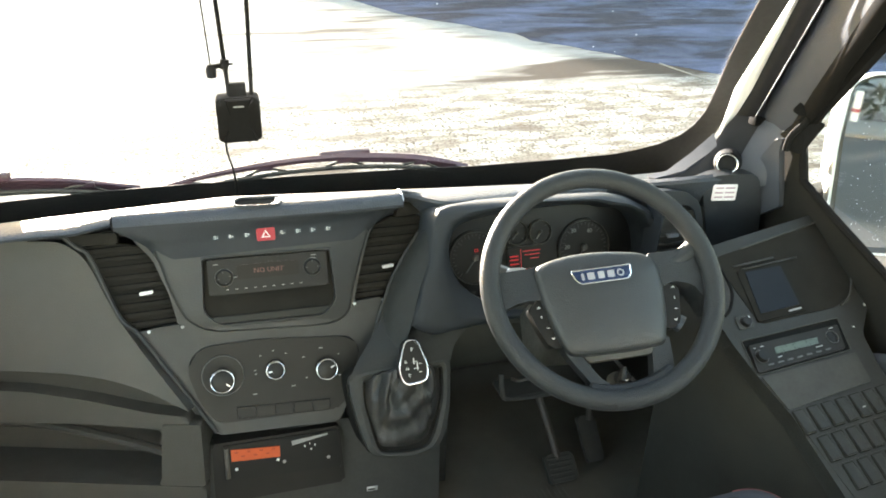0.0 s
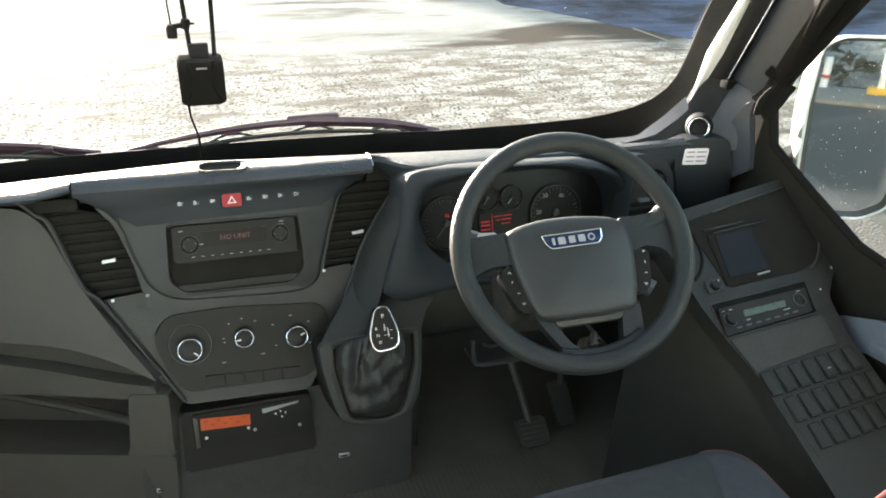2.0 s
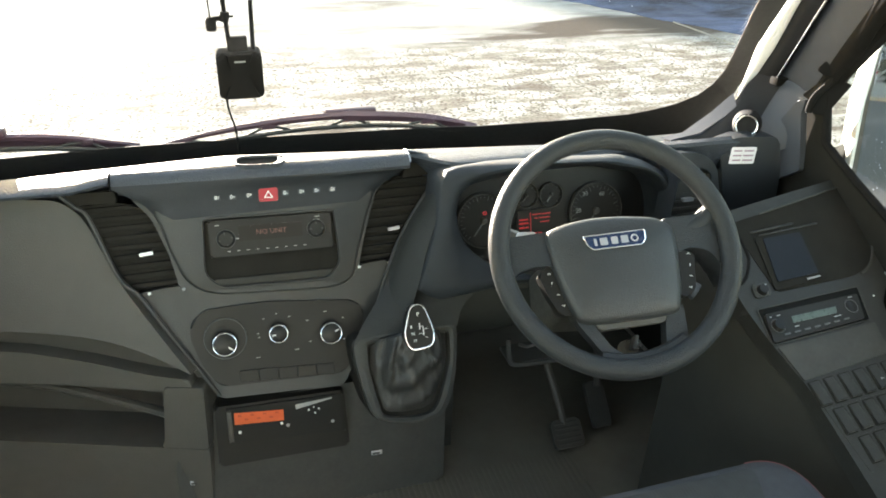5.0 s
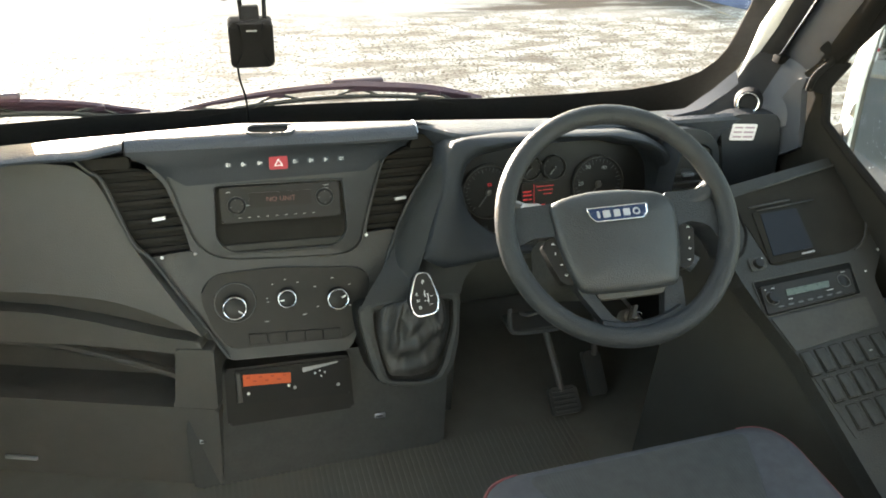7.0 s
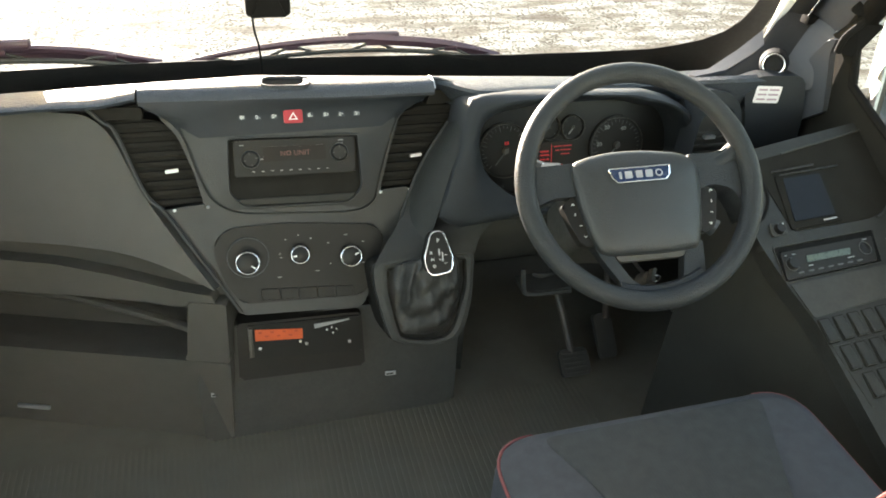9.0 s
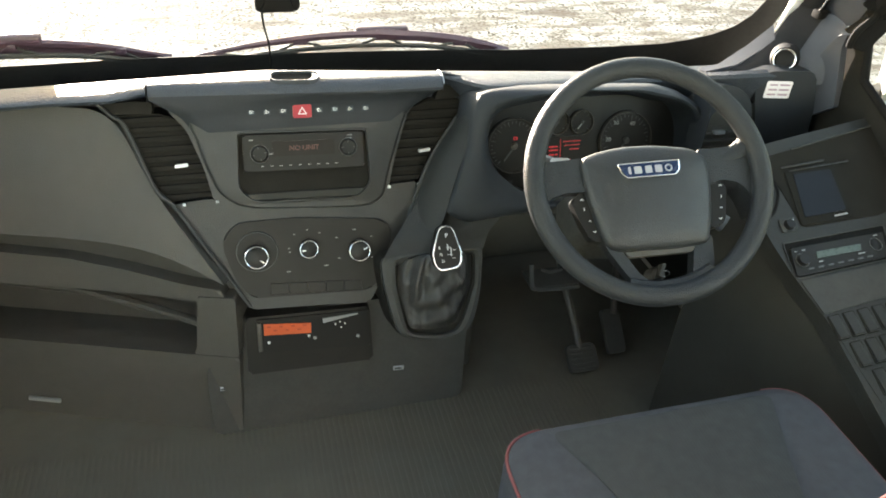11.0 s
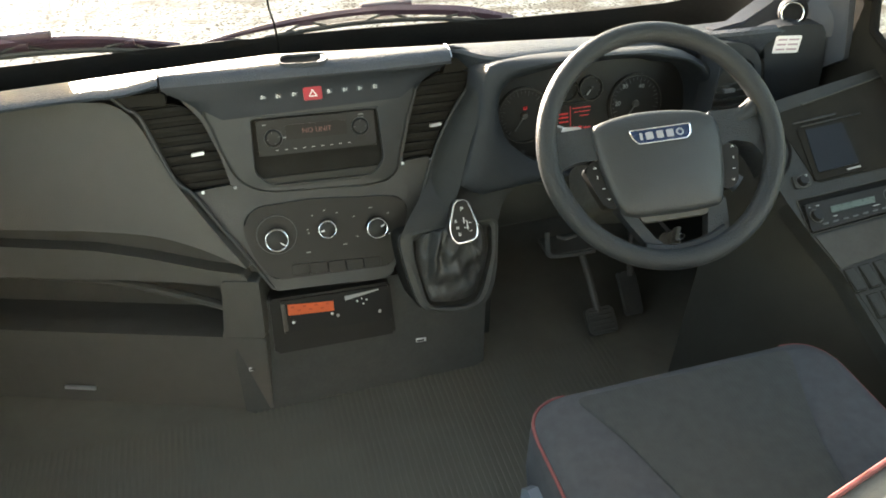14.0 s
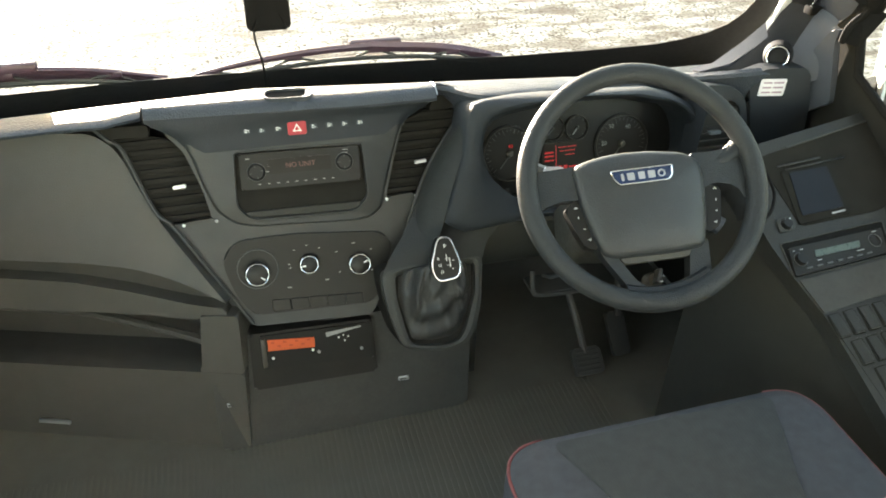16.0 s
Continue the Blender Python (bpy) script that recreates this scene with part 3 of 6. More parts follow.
part("clip_screw", tube([(-0.064, 0.44, 1.109), (-0.050, 0.44, 1.109)], 0.0022, 6), SEAL, dc)
part("clip_knob", lathe([(0, -0.012), (0.009, -0.010), (0.010, 0.006), (0.006, 0.014), (0, 0.014)], pose(-0.091, 0.44, 1.095)), SEAL, dc)
part("cable", tube(smooth_path([(-0.091, 0.44, 1.10), (-0.094, 0.43, 1.17), (-0.102, 0.39, 1.35), (-0.11, 0.32, 1.6)], 5), 0.0016, 6), SEAL, dc)
part("lower_cable", tube(smooth_path([(-0.078, 0.452, 0.955), (-0.076, 0.47, 0.92), (-0.066, 0.52, 0.86), (-0.064, 0.55, 0.80)], 5), 0.0023, 6), SEAL, dc)

# ---- front pillars, doors ----
def between(a, b, k):
    return tuple(Vector(a).lerp(Vector(b), k))


def pillar(name, flip, label):
    t = thing(name, (1.0 if not flip else -0.84, 0.2, 0.9), label, "pillar trim", kind="structure")
    f = (lambda p: (0.10 - p[0], p[1], p[2])) if flip else (lambda p: p)
    lines = (((1.004, 0.339, 0.892), (0.959, 0.256, 1.054), (0.9195, 0.112, 1.257)), ((1.005, 0.336, 0.891), (0.969, 0.216, 1.061), (0.921, 0.093, 1.260)),
             ((1.010, 0.257, 0.940), (0.995, 0.214, 1.006), (0.934, 0.046, 1.266)), ((1.012, 0.135, 1.000), (0.985, 0.071, 1.098), (0.928, -0.062, 1.282)),
             ((1.040, 0.112, 0.965), (0.980, 0.000, 1.147), (0.949, -0.077, 1.249)))
    ext = [[a, between(a, b, 0.5), b, between(b, c, 0.5), c, between(b, c, 1.9), between(b, c, 2.6)] for a, b, c in lines]
    # the first strip carries the sunlight in its colour
    names = (("pillar_edge", PILLARSUN, "pillar edge coloured near-white for the sunlight on it"), ("pillar_trim", PILLARDK, "dark grey pillar trim"),
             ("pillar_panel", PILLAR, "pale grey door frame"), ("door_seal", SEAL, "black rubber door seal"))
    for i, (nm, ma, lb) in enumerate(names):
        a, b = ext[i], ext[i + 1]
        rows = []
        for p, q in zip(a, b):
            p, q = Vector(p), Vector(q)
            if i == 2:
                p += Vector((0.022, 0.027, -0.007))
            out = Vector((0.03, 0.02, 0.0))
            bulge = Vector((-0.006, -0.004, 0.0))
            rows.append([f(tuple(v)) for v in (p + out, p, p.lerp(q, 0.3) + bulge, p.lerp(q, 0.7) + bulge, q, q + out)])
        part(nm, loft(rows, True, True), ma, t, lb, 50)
    a, b = lines[2][1:]
    # chrome stands in for the bright highlight line along the trim
    part("trim_rod", tube([f(tuple(Vector(between(a, b, k)) + Vector((-0.014, -0.012, 0)))) for k in (-0.02, 0.5, 1.0, 2.4)], 0.0015, 8), CHROME, t, "thin rod, chromed for its highlight line")
    cx = Vector(between(a, b, -0.03))
    if not flip:
        part("rod_clip", box(-0.004, 0.022, -0.012, 0.012, -0.008, 0.008, 0.003, Matrix.Translation(cx + Vector((-0.016, -0.014, 0)))), SEAL, t)
    return t


pillar("trim_pillar_east", False, "pale front pillar with a dark inner trim and thin rod")
pillar("trim_pillar_west", True, "pale front pillar on the passenger side")

# pillar foot with the round tweeter, and the dash corner below it
foot = thing("trim_pillar_foot", (0.95, 0.2, 0.9), "grey pillar foot with a chrome-ringed tweeter", "pillar trim", kind="structure")
foot_top = ((0.800, 0.280, 0.862), (0.828, 0.258, 0.877), (0.872, 0.236, 0.908), (0.915, 0.234, 0.944), (0.972, 0.254, 0.996), (0.995, 0.203, 1.003), (1.002, 0.158, 0.999), (1.000, 0.121, 0.987))
foot_low = ((0.790, 0.262, 0.850), (0.818, 0.238, 0.860), (0.851, 0.189, 0.872), (0.874, 0.165, 0.880), (0.902, 0.150, 0.880), (0.940, 0.140, 0.880), (0.965, 0.130, 0.880), (0.990, 0.120, 0.890))
top_l, low_l = smooth_path(foot_top, 4), smooth_path(foot_low, 4)


def on_line(line, k):
    i = min(int(k), len(line) - 2)
    return line[i].lerp(line[i + 1], k - i)


def foot_sheet(a0, a1, b0, b1, back):
    """Part of the foot between two columns; a is their place on the top line, b on the low line."""
    rows = []
    for k in (0.0, 0.2, 0.4, 0.6, 0.8, 1.0):
        c0, c1 = a0 + (b0 - a0) * k, a1 + (b1 - a1) * k
        rows.append([])
        for n in range(15):
            c = c0 + (c1 - c0) * n / 14
            rows[-1].append(tuple(on_line(top_l, c).lerp(on_line(low_l, c), k) + Vector((-0.004, -0.005, 0.002)) * math.sin(k * math.pi) + Vector((back, back, 0))))
    return loft(rows)


part("foot_panel", foot_sheet(0, 20.5, 0, 16, 0.0), PILLARDK, foot, "dark trim round the tweeter", 60)
part("foot_side", foot_sheet(20, 28, 15.5, 28, 0.001), PILLAR, foot, "blue-grey side of the foot", 60)
part("foot_edge", loft([[(0.786, 0.276, 0.866), (0.798, 0.254, 0.868), (0.812, 0.250, 0.856)], [(0.826, 0.257, 0.882), (0.846, 0.226, 0.891), (0.850, 0.222, 0.880)], [(0.880, 0.253, 0.922), (0.893, 0.221, 0.925), (0.895, 0.222, 0.915)], [(0.926, 0.252, 0.962), (0.916, 0.222, 0.943), (0.914, 0.226, 0.936)]]), PILLAR, foot, "pale blue-grey lower edge of the pillar", 60)
FT = look((0.904, 0.166, 0.923), (-0.10, -1.0, 1.30)) @ Matrix.Rotation(math.pi, 4, "Y")
part("tweeter_ring", torus_bm(0.0200, 0.0022, FT, 40, 8), CHROME, foot, "chrome ring")
part("tweeter_grille", lathe([(0, -0.008), (0.015, -0.007), (0.0205, -0.002), (0.0205, -0.014), (0, -0.014)], FT), PILLARDK, foot, "dark round grille")
part("tweeter_cup", lathe([(0.0235, 0.001), (0.026, -0.01), (0.031, -0.04)], FT), PILLARDK, foot)
part("pillar_leg", prism(rounded([(0.151, 0.880), (0.130, 0.815), (0.088, 0.852), (0.116, 0.962), (0.113, 0.990), (0.128, 0.985), (0.150, 0.940), (0.158, 0.880)], 0.004), 0.0, 0.014, Matrix(((-0.3, 0, -1, 1.030), (1, 0, 0, 0), (0, 1, 0, 0), (0, 0, 0, 1))), 0.004), PILLAR, foot, "blue-grey leg of the pillar")

hb = thing("trim_door_catch", (1.0, 0.10, 1.03), "black door catch on the pale door frame", "door catch", kind="structure")
FHB = look((1.000, 0.104, 1.050), (-0.10, -1.0, 1.43)) @ Matrix.Rotation(math.pi, 4, "Y")
part("catch_block", prism(rounded([(-0.016, -0.004), (-0.004, 0.016), (0.016, 0.018), (0.018, -0.006), (0.004, -0.014)], 0.005), -0.02, 0.012, FHB, 0.004), SEAL, hb)
part("catch_strap", tube(smooth_path([tuple(FHB @ Vector(c)) for c in ((0.010, 0.0, 0.006), (0.014, -0.020, 0.004), (-0.006, -0.052, 0.006), (-0.010, -0.082, 0.0))], 4), [0.007] * 12 + [0.006], 8), SEAL, hb)
part("catch_arm", prism(rounded([(0.008, -0.012), (0.050, -0.020), (0.020, -0.085), (-0.012, -0.080), (-0.002, -0.045)], 0.006), -0.03, 0.004, FHB, 0.004), SEAL, hb)

door = thing("door_1", (1.02, -0.3, FZ), "dark lined driver's door with a sloping sill and a window", "door", kind="structure")
sill = [(-0.75, 0.79), (-0.298, 0.815), (-0.195, 0.822), (-0.150, 0.838), (-0.035, 0.879), (0.058, 0.917), (0.076, 0.966), (0.10, 1.03)]
FDOOR = Matrix(((0, 0, -1, 1.0), (1, 0, 0, 0), (0, 1, 0, 0), (0, 0, 0, 1)))
part("door_panel", prism([(-0.75, FZ), (0.62, FZ), (0.62, 0.70), (0.20, 0.92), (0.11, 1.03)] + sill[::-1], -0.018, 0.0, FDOOR, 0.008, 3), VOID, door, "black plastic lining")
part("window_seal", tube([(1.004, y, z + 0.002) for y, z in sill], 0.008, 8), SEAL, door)
part("window_frame", tube([(1.02, 0.10, 1.03), (0.99, -0.06, 1.24), (0.93, -0.30, 1.60), (0.92, -0.75, 1.66)], 0.02, 8), SEAL, door)
p = part("pane", prism([(-0.75, 0.78), (0.08, 0.90), (0.10, 1.03), (-0.06, 1.24), (-0.29, 1.60), (-0.75, 1.66)], -0.006, -0.002, Matrix(((0, 0, -1, 1.03), (1, 0, 0, 0), (0, 1, 0, 0), (0, 0, 0, 1)))), GLASS, door, "clear side glass")
p.visible_shadow = False
arm = part("armrest", box(0.97, 1.0, -0.5, -0.3, 0.68, 0.70, 0.005), DOORBLUE, door, "pale blue-grey moulded armrest")
part("rest", loft([[(1.0, y, z + dz) for dz in (-0.06, 0.0)] + [(0.99 - w, y, z + dz) for dz in (0.004, -0.01, -0.05, -0.065)] for y, z, w in ((-0.195, 0.672, -0.008), (-0.225, 0.695, 0.004), (-0.297, 0.732, 0.012), (-0.40, 0.75, 0.016), (-0.70, 0.75, 0.016))], True, True), DOORBLUE, arm)
part("screw_cap", lathe([(0, 0.002), (0.0022, 0.002), (0.003, 0)], pose(0.998, -0.16, 0.76, 0, -90, 0), 12), GREYPRINT, arm)
# passenger door, plain
pd = thing("door_2", (-0.88, -0.3, FZ), "plain passenger door with a window", "door", kind="structure")
part("door_panel", box(-0.92, -0.87, -0.75, 0.62, FZ, 0.86, 0.01), BLACK, pd)
part("window_frame", tube([(-0.86, 0.10, 1.03), (-0.83, -0.06, 1.24), (-0.77, -0.30, 1.60), (-0.76, -0.75, 1.66)], 0.02, 8), RUBBER, pd)

# door mirror
MA = radians(20)
FM = Matrix(((math.cos(MA), 0, -math.sin(MA), 1.12), (-math.sin(MA), 0, -math.cos(MA), 0.095), (0, 1, 0, 0.92), (0, 0, 0, 1))) @ Matrix.Rotation(radians(-3), 4, "X")
mir = thing("door_mirror", (1.2, 0.1, 0.70), "white-cased door mirror with rain drops on the glass", "mirror")
mo = rounded([(0.015, -0.184), (0.160, -0.186), (0.212, -0.160), (0.219, -0.118), (0.200, 0.030), (0.176, 0.160), (0.138, 0.202), (0.020, 0.200), (-0.020, 0.180), (-0.022, 0.060), (-0.008, -0.090), (0.000, -0.170)], 0.014, 4)
mg = rounded([(0.036, -0.163), (0.150, -0.163), (0.194, -0.142), (0.198, -0.115), (0.178, 0.040), (0.155, 0.150), (0.125, 0.186), (0.020, 0.184), (-0.004, 0.168), (0.004, 0.060), (0.024, -0.100), (0.030, -0.150)], 0.012, 4)
mc = (0.09, 0.0)
moa, mga = by_angle(mo, mc, 96), by_angle(mg, mc, 96)
mga = [(a[0] * 0.22 + b[0] * 0.78, a[1] * 0.22 + b[1] * 0.78) for a, b in zip(moa, mga)]
mmid = [(a[0] * 0.66 + b[0] * 0.34, a[1] * 0.66 + b[1] * 0.34) for a, b in zip(moa, mga)]
part("casing", loft([[tuple(FM @ Vector((u, v, w))) for u, v in scaled(moa, k)] for k, w in ((0.3, -0.105), (0.62, -0.10), (0.80, -0.08), (0.94, -0.035), (0.995, -0.004), (1.0, 0.003), (0.99, -0.004))], True, True), BODYWHITE, mir, "white casing")
part("casing_lip", loft([[tuple(FM @ Vector((u, v, w))) for u, v in o + o[:1]] for o, w in ((moa, 0.004), (scaled(moa, 0.992), 0.016), (mmid, 0.015), (mmid, -0.002))]), BODYWHITE, mir, "white lip")
part("inner_rim", loft([[tuple(FM @ Vector((u, v, w))) for u, v in o + o[:1]] for o, w in ((mmid, 0.0125), (mmid, 0.0135), (mga, 0.004), (mga, 0.002))]), BLACK, mir, "black inner rim")
part("glass", prism(scaled(mga, 1.01), -0.002, 0.0052, FM), MIRROR, mir, "silvered mirror glass")
random.seed(9)
drop = mesh_of("rain_drop", lathe([(0, 0.0009), (0.0010, 0.0006), (0.0014, 0)], None, 8), DROPS)
for i in range(150):
    u, v = random.uniform(0.03, 0.150), random.uniform(-0.155, 0.17)
    d = hook(new("rain_drop", drop), mir)
    d.matrix_basis = FM @ Matrix.Translation((u, v, 0.0052)) @ Matrix.Scale(random.choice((0.3, 0.35, 0.45, 0.55, 0.8)), 4)
part("mirror_arm", tube([(1.02, 0.12, 0.82), (1.10, 0.13, 0.84), (1.16, 0.12, 0.86)], 0.03, 10), BLACK, mir)

# ---- dashboard ----
dash = thing("dashboard", (0.08, 0.3, FZ), "dark grey grained plastic van dashboard", "dashboard")
FS = frame_yz((0, 0.205, 0.547), 0.42)
KS = math.sqrt(1 + 0.42 ** 2)


def sv(z):
    return (z - 0.547) * KS


def s_y(z):
    return 0.205 + 0.42 * (z - 0.547)


def span(a, b, n):
    return [a + (b - a) * i / n for i in range(n + 1)]


# padded tops
rows = []
for x in span(-0.92, -0.2985, 32):
    c, e = crest(x), min(front_edge(x), 0.325) - 0.06 * max(0.0, -0.39 - x) - 0.034 * min(1.0, 0.15 + (-0.2985 - x) / 0.07)
    rows.append([(x, c + 0.24, 0.73), (x, c + 0.06, 0.83), (x, c + 0.014, 0.860), (x, c, 0.8640), (x, (c + e) / 2, 0.8648), (x, e + 0.014, 0.8636), (x, e + 0.004, 0.8612), (x, e, 0.8590), (x, e + 0.003, 0.8530), (x, e + 0.03, 0.8460), (x, e + 0.12, 0.80)])
part("passenger_top_pad", loft(rows, False), DASHTOP, dash, "grained dark top pad")
rows, faces = [], []
for x in span(-0.2955, 0.2465, 26):
    c, e = crest(x), front_edge(x)
    k = (x + 0.2955) / 0.542
    rows.append([(x, c + 0.24, 0.73), (x, c + 0.06, 0.83), (x, c + 0.014, 0.860), (x, c, 0.864), (x, (c + e) / 2, 0.8652), (x, e + 0.016, 0.8645), (x, e + 0.006, 0.8585), (x, e + 0.001, 0.849)])
    face = [(x, e + 0.001, 0.849), (x, e, 0.844)]
    for z, l, r, w in ((0.832, -0.278, 0.240, 0.021), (0.818, -0.258, 0.218, 0.0145), (0.806, -0.245, 0.196, 0.0105), (0.794, -0.236, 0.181, 0.0085), (0.782, -0.229, 0.173, 0.0068), (0.773, -0.225, 0.168, 0.0030)):
        side = max(0.0, abs(2 * k - 1) - 0.86) / 0.14
        face.append((l + (r - l) * k, s_y(z) - w + 0.010 * side ** 2 * (z < 0.84), z))
    faces.append(face)
part("centre_top_pad", loft(rows, False), DASHTOP, dash, "grained dark top pad with a rounded front")
part("centre_pad_face", loft(faces, False), BINNACLE, dash, "dark grained face that turns down into the fascia", 60)
rows = []
for x in span(0.2495, 0.40, 14)[:-1] + span(0.40, 1.0, 24):
    c = crest(x)
    f = 0.236 + 0.088 * math.exp(-((x - 0.25) / 0.05) ** 2)
    rise = 0.008 * (1 - math.exp(-((x - 0.25) / 0.05) ** 2))
    sm = max(0.0, min(1.0, (x - 0.70) / 0.13))
    sm = sm * sm * (3 - 2 * sm)
    up, f = rise + 0.040 * sm, f + (0.142 - f) * sm
    rows.append([(x, c + 0.24, 0.73), (x, c + 0.06, 0.83), (x, c + 0.014, 0.860), (x, c, 0.864), (x, (c + f) / 2, 0.862 + up * 0.5), (x, f + 0.016, 0.860 + up), (x, f + 0.004, 0.858 + up), (x, f, 0.852 + up), (x, f + 0.008, 0.842 + up * 0.5), (x, f + 0.05, 0.80)])
part("driver_top_pad", loft(rows, False), DASHTOP, dash, "grained dark top pad")
part("seam_strip", tube(smooth_path([(0.2480, crest(0.25) + 0.014, 0.8605), (0.2480, crest(0.25), 0.8645), (0.2480, crest(0.25) - 0.02, 0.8635), (0.2480, front_edge(0.25) + 0.004, 0.8560)], 4), 0.0013, 6), SILVER, dash, "bright seam edge")
part("seam_strip", tube(smooth_path([(-0.2970, crest(-0.3) + 0.014, 0.8595), (-0.2970, crest(-0.3), 0.8635), (-0.2970, crest(-0.3) - 0.02, 0.8625), (-0.2970, front_edge(-0.3) + 0.003, 0.8530), (-0.2970, front_edge(-0.3), 0.840)], 4), 0.0014, 6), SEAL, dash, "dark seam")
# small oval air outlet in the top
FO = pose(-0.034, 0.332, 0.8660, 0, 0, -6)
oo = rounded(rect(-0.043, 0.043, -0.020, 0.020), 0.019, 6)
# raised rim and near-black plate stand in for a shaded hollow
part("top_outlet", ring(scaled(oo, 1.05, 1.09), oo, -0.004, 0.0046, FO), DASHTOP, dash, "thin rim raised to shade the bowl")
part("outlet_shade", prism(oo, -0.004, 0.0004, FO), SEAL, dash, "near-black plate for the shaded bowl")
part("outlet_lip", prism(rounded([(0.022, -0.019), (0.034, -0.017), (0.044, -0.004), (0.042, 0.008), (0.032, 0.017), (0.034, 0.004), (0.031, -0.010)], 0.004), 0.0, 0.0034, FO, 0.001), SILVER, dash, "pale sensor lip")

# centre stack
stack = [(-0.270, 0.822), (-0.238, 0.785), (-0.216, 0.720), (-0.206, 0.668), (-0.207, 0.615), (-0.206, 0.575), (-0.190, 0.520), (-0.160, 0.455), (0.080, 0.442), (0.104, 0.483), (0.142, 0.560), (0.140, 0.610), (0.134, 0.665), (0.158, 0.735), (0.185, 0.800), (0.232, 0.822)]
so = [(x, sv(z)) for x, z in stack]
part("stack_fascia", prism(rounded(so, 0.012, 3), -0.05, -0.002, FS, 0.008, 4), DASH, dash, "dark grey centre fascia")
bay = [(x, sv(z)) for x, z in ((-0.148, 0.774), (0.093, 0.766), (0.095, 0.672), (0.070, 0.648), (-0.132, 0.655), (-0.156, 0.680))]
bo = rounded(bay, [0.006, 0.006, 0.012, 0.03, 0.03, 0.012], 5)
shield = rounded([(x, sv(z)) for x, z in ((-0.240, 0.800), (-0.2256, 0.7774), (-0.214, 0.7274), (-0.196, 0.677), (-0.1794, 0.6600), (-0.1600, 0.6480), (-0.1322, 0.6405), (-0.029, 0.6331), (0.0641, 0.6268), (0.1000, 0.6300), (0.1230, 0.6450), (0.1320, 0.6800), (0.1587, 0.7496), (0.1773, 0.7903), (0.184, 0.800))], 0.012, 3)
SC = (-0.03, sv(0.715))
sha, bya = by_angle(shield, SC, 120), by_angle(bo, SC, 120)
part("radio_surround", loft([[tuple(FS @ Vector((u, v, w))) for u, v in o + o[:1]] for o, w in ((sha, -0.02), (sha, -0.001), (scaled(sha, 0.985), 0.0035), (scaled(sha, 0.955), 0.006), (scaled(bya, 1.06, 1.09), 0.006), (scaled(bya, 1.03, 1.045), 0.0085), (scaled(bya, 1.012, 1.018), 0.0085), (bya, 0.006), (bya, -0.004))]), DASH, dash, "rounded shield-shaped panel round the radio")
hv = [(-0.199, 0.574), (-0.193, 0.600), (-0.166, 0.6185), (-0.058, 0.6185), (0.1162, 0.6005), (0.1344, 0.576), (0.128, 0.556), (0.0958, 0.4831), (0.0801, 0.4672), (-0.1568, 0.4773), (-0.1847, 0.5225)]
part("climate_panel", prism(rounded([(x, sv(z)) for x, z in hv], 0.016, 4), -0.02, 0.0035, FS, 0.003), CLIMATE, dash, "black climate control panel")
for x, z, R, r0 in ((-0.138, 0.555, 0.0235, 0.041), (-0.037, 0.560, 0.0185, 0.0), (0.063, 0.547, 0.0220, 0.0)):
    K = at(FS, x, sv(z), 0.0035)
    kn = part("climate_knob", lathe([(0, 0.017), (R * 0.72, 0.0175), (R * 0.86, 0.016), (R * 0.90, 0.012), (R * 0.96, 0.0)], K), GLOSS, dash, "black knob with a chrome ring")
    part("knob_ring", torus_bm(R * 0.92, 0.0016, K @ Matrix.Translation((0, 0, 0.0145)), 40, 8), CHROME, kn, "chrome ring")
    part("knob_pointer", box(R * 0.35, R * 0.75, -0.0012, 0.0012, 0.017, 0.0186, 0, K @ Matrix.Rotation(radians(-40 if R > 0.023 else (185 if R < 0.02 else 25)), 4, "Z")), WHITE, kn)
    if r0:
        part("fan_dial", lathe([(R, 0.001), (r0 * 0.9, 0.003), (r0, 0.002), (r0, -0.002)], at(FS, x + 0.002, sv(z + 0.008), 0.0035)), CLIMATE, dash)
        part("dial_line", torus_bm(r0 * 0.95, 0.0009, at(FS, x + 0.002, sv(z + 0.008), 0.0060), 48, 6), DIALMARK, dash, "fine grey line")
for i, (x, z, w) in enumerate(((-0.075, 0.563, 0.004), (-0.074, 0.556, 0.004), (-0.062, 0.588, 0.004), (-0.037, 0.594, 0.004), (-0.013, 0.586, 0.004), (0.020, 0.574, 0.005), (0.056, 0.586, 0.007), (0.090, 0.570, 0.004), (0.022, 0.535, 0.004), (0.088, 0.530, 0.004), (-0.080, 0.520, 0.008), (-0.005, 0.524, 0.008))):
    part("print_mark", box(-w / 2, w / 2, -0.0009, 0.0009, 0.0030, 0.0041, 0, at(FS, x, sv(z))), GREYPRINT, dash)
# slanted row of blank switch covers under the knobs
for i in range(5):
    x0, x1 = -0.118 + i * 0.0364, -0.118 + i * 0.0364 + 0.0352
    z0 = [0.502 - (x + 0.118) * 0.070 for x in (x0, x1)]
    bl = [(x0, z0[0]), (x1, z0[1]), (x1, z0[1] - 0.0205), (x0, z0[0] - 0.0215)]
    part("blank_switch", prism(rounded([(x, sv(z)) for x, z in bl], 0.002, 2), -0.01, 0.0060, FS, 0.0012), CLIMATE, dash)

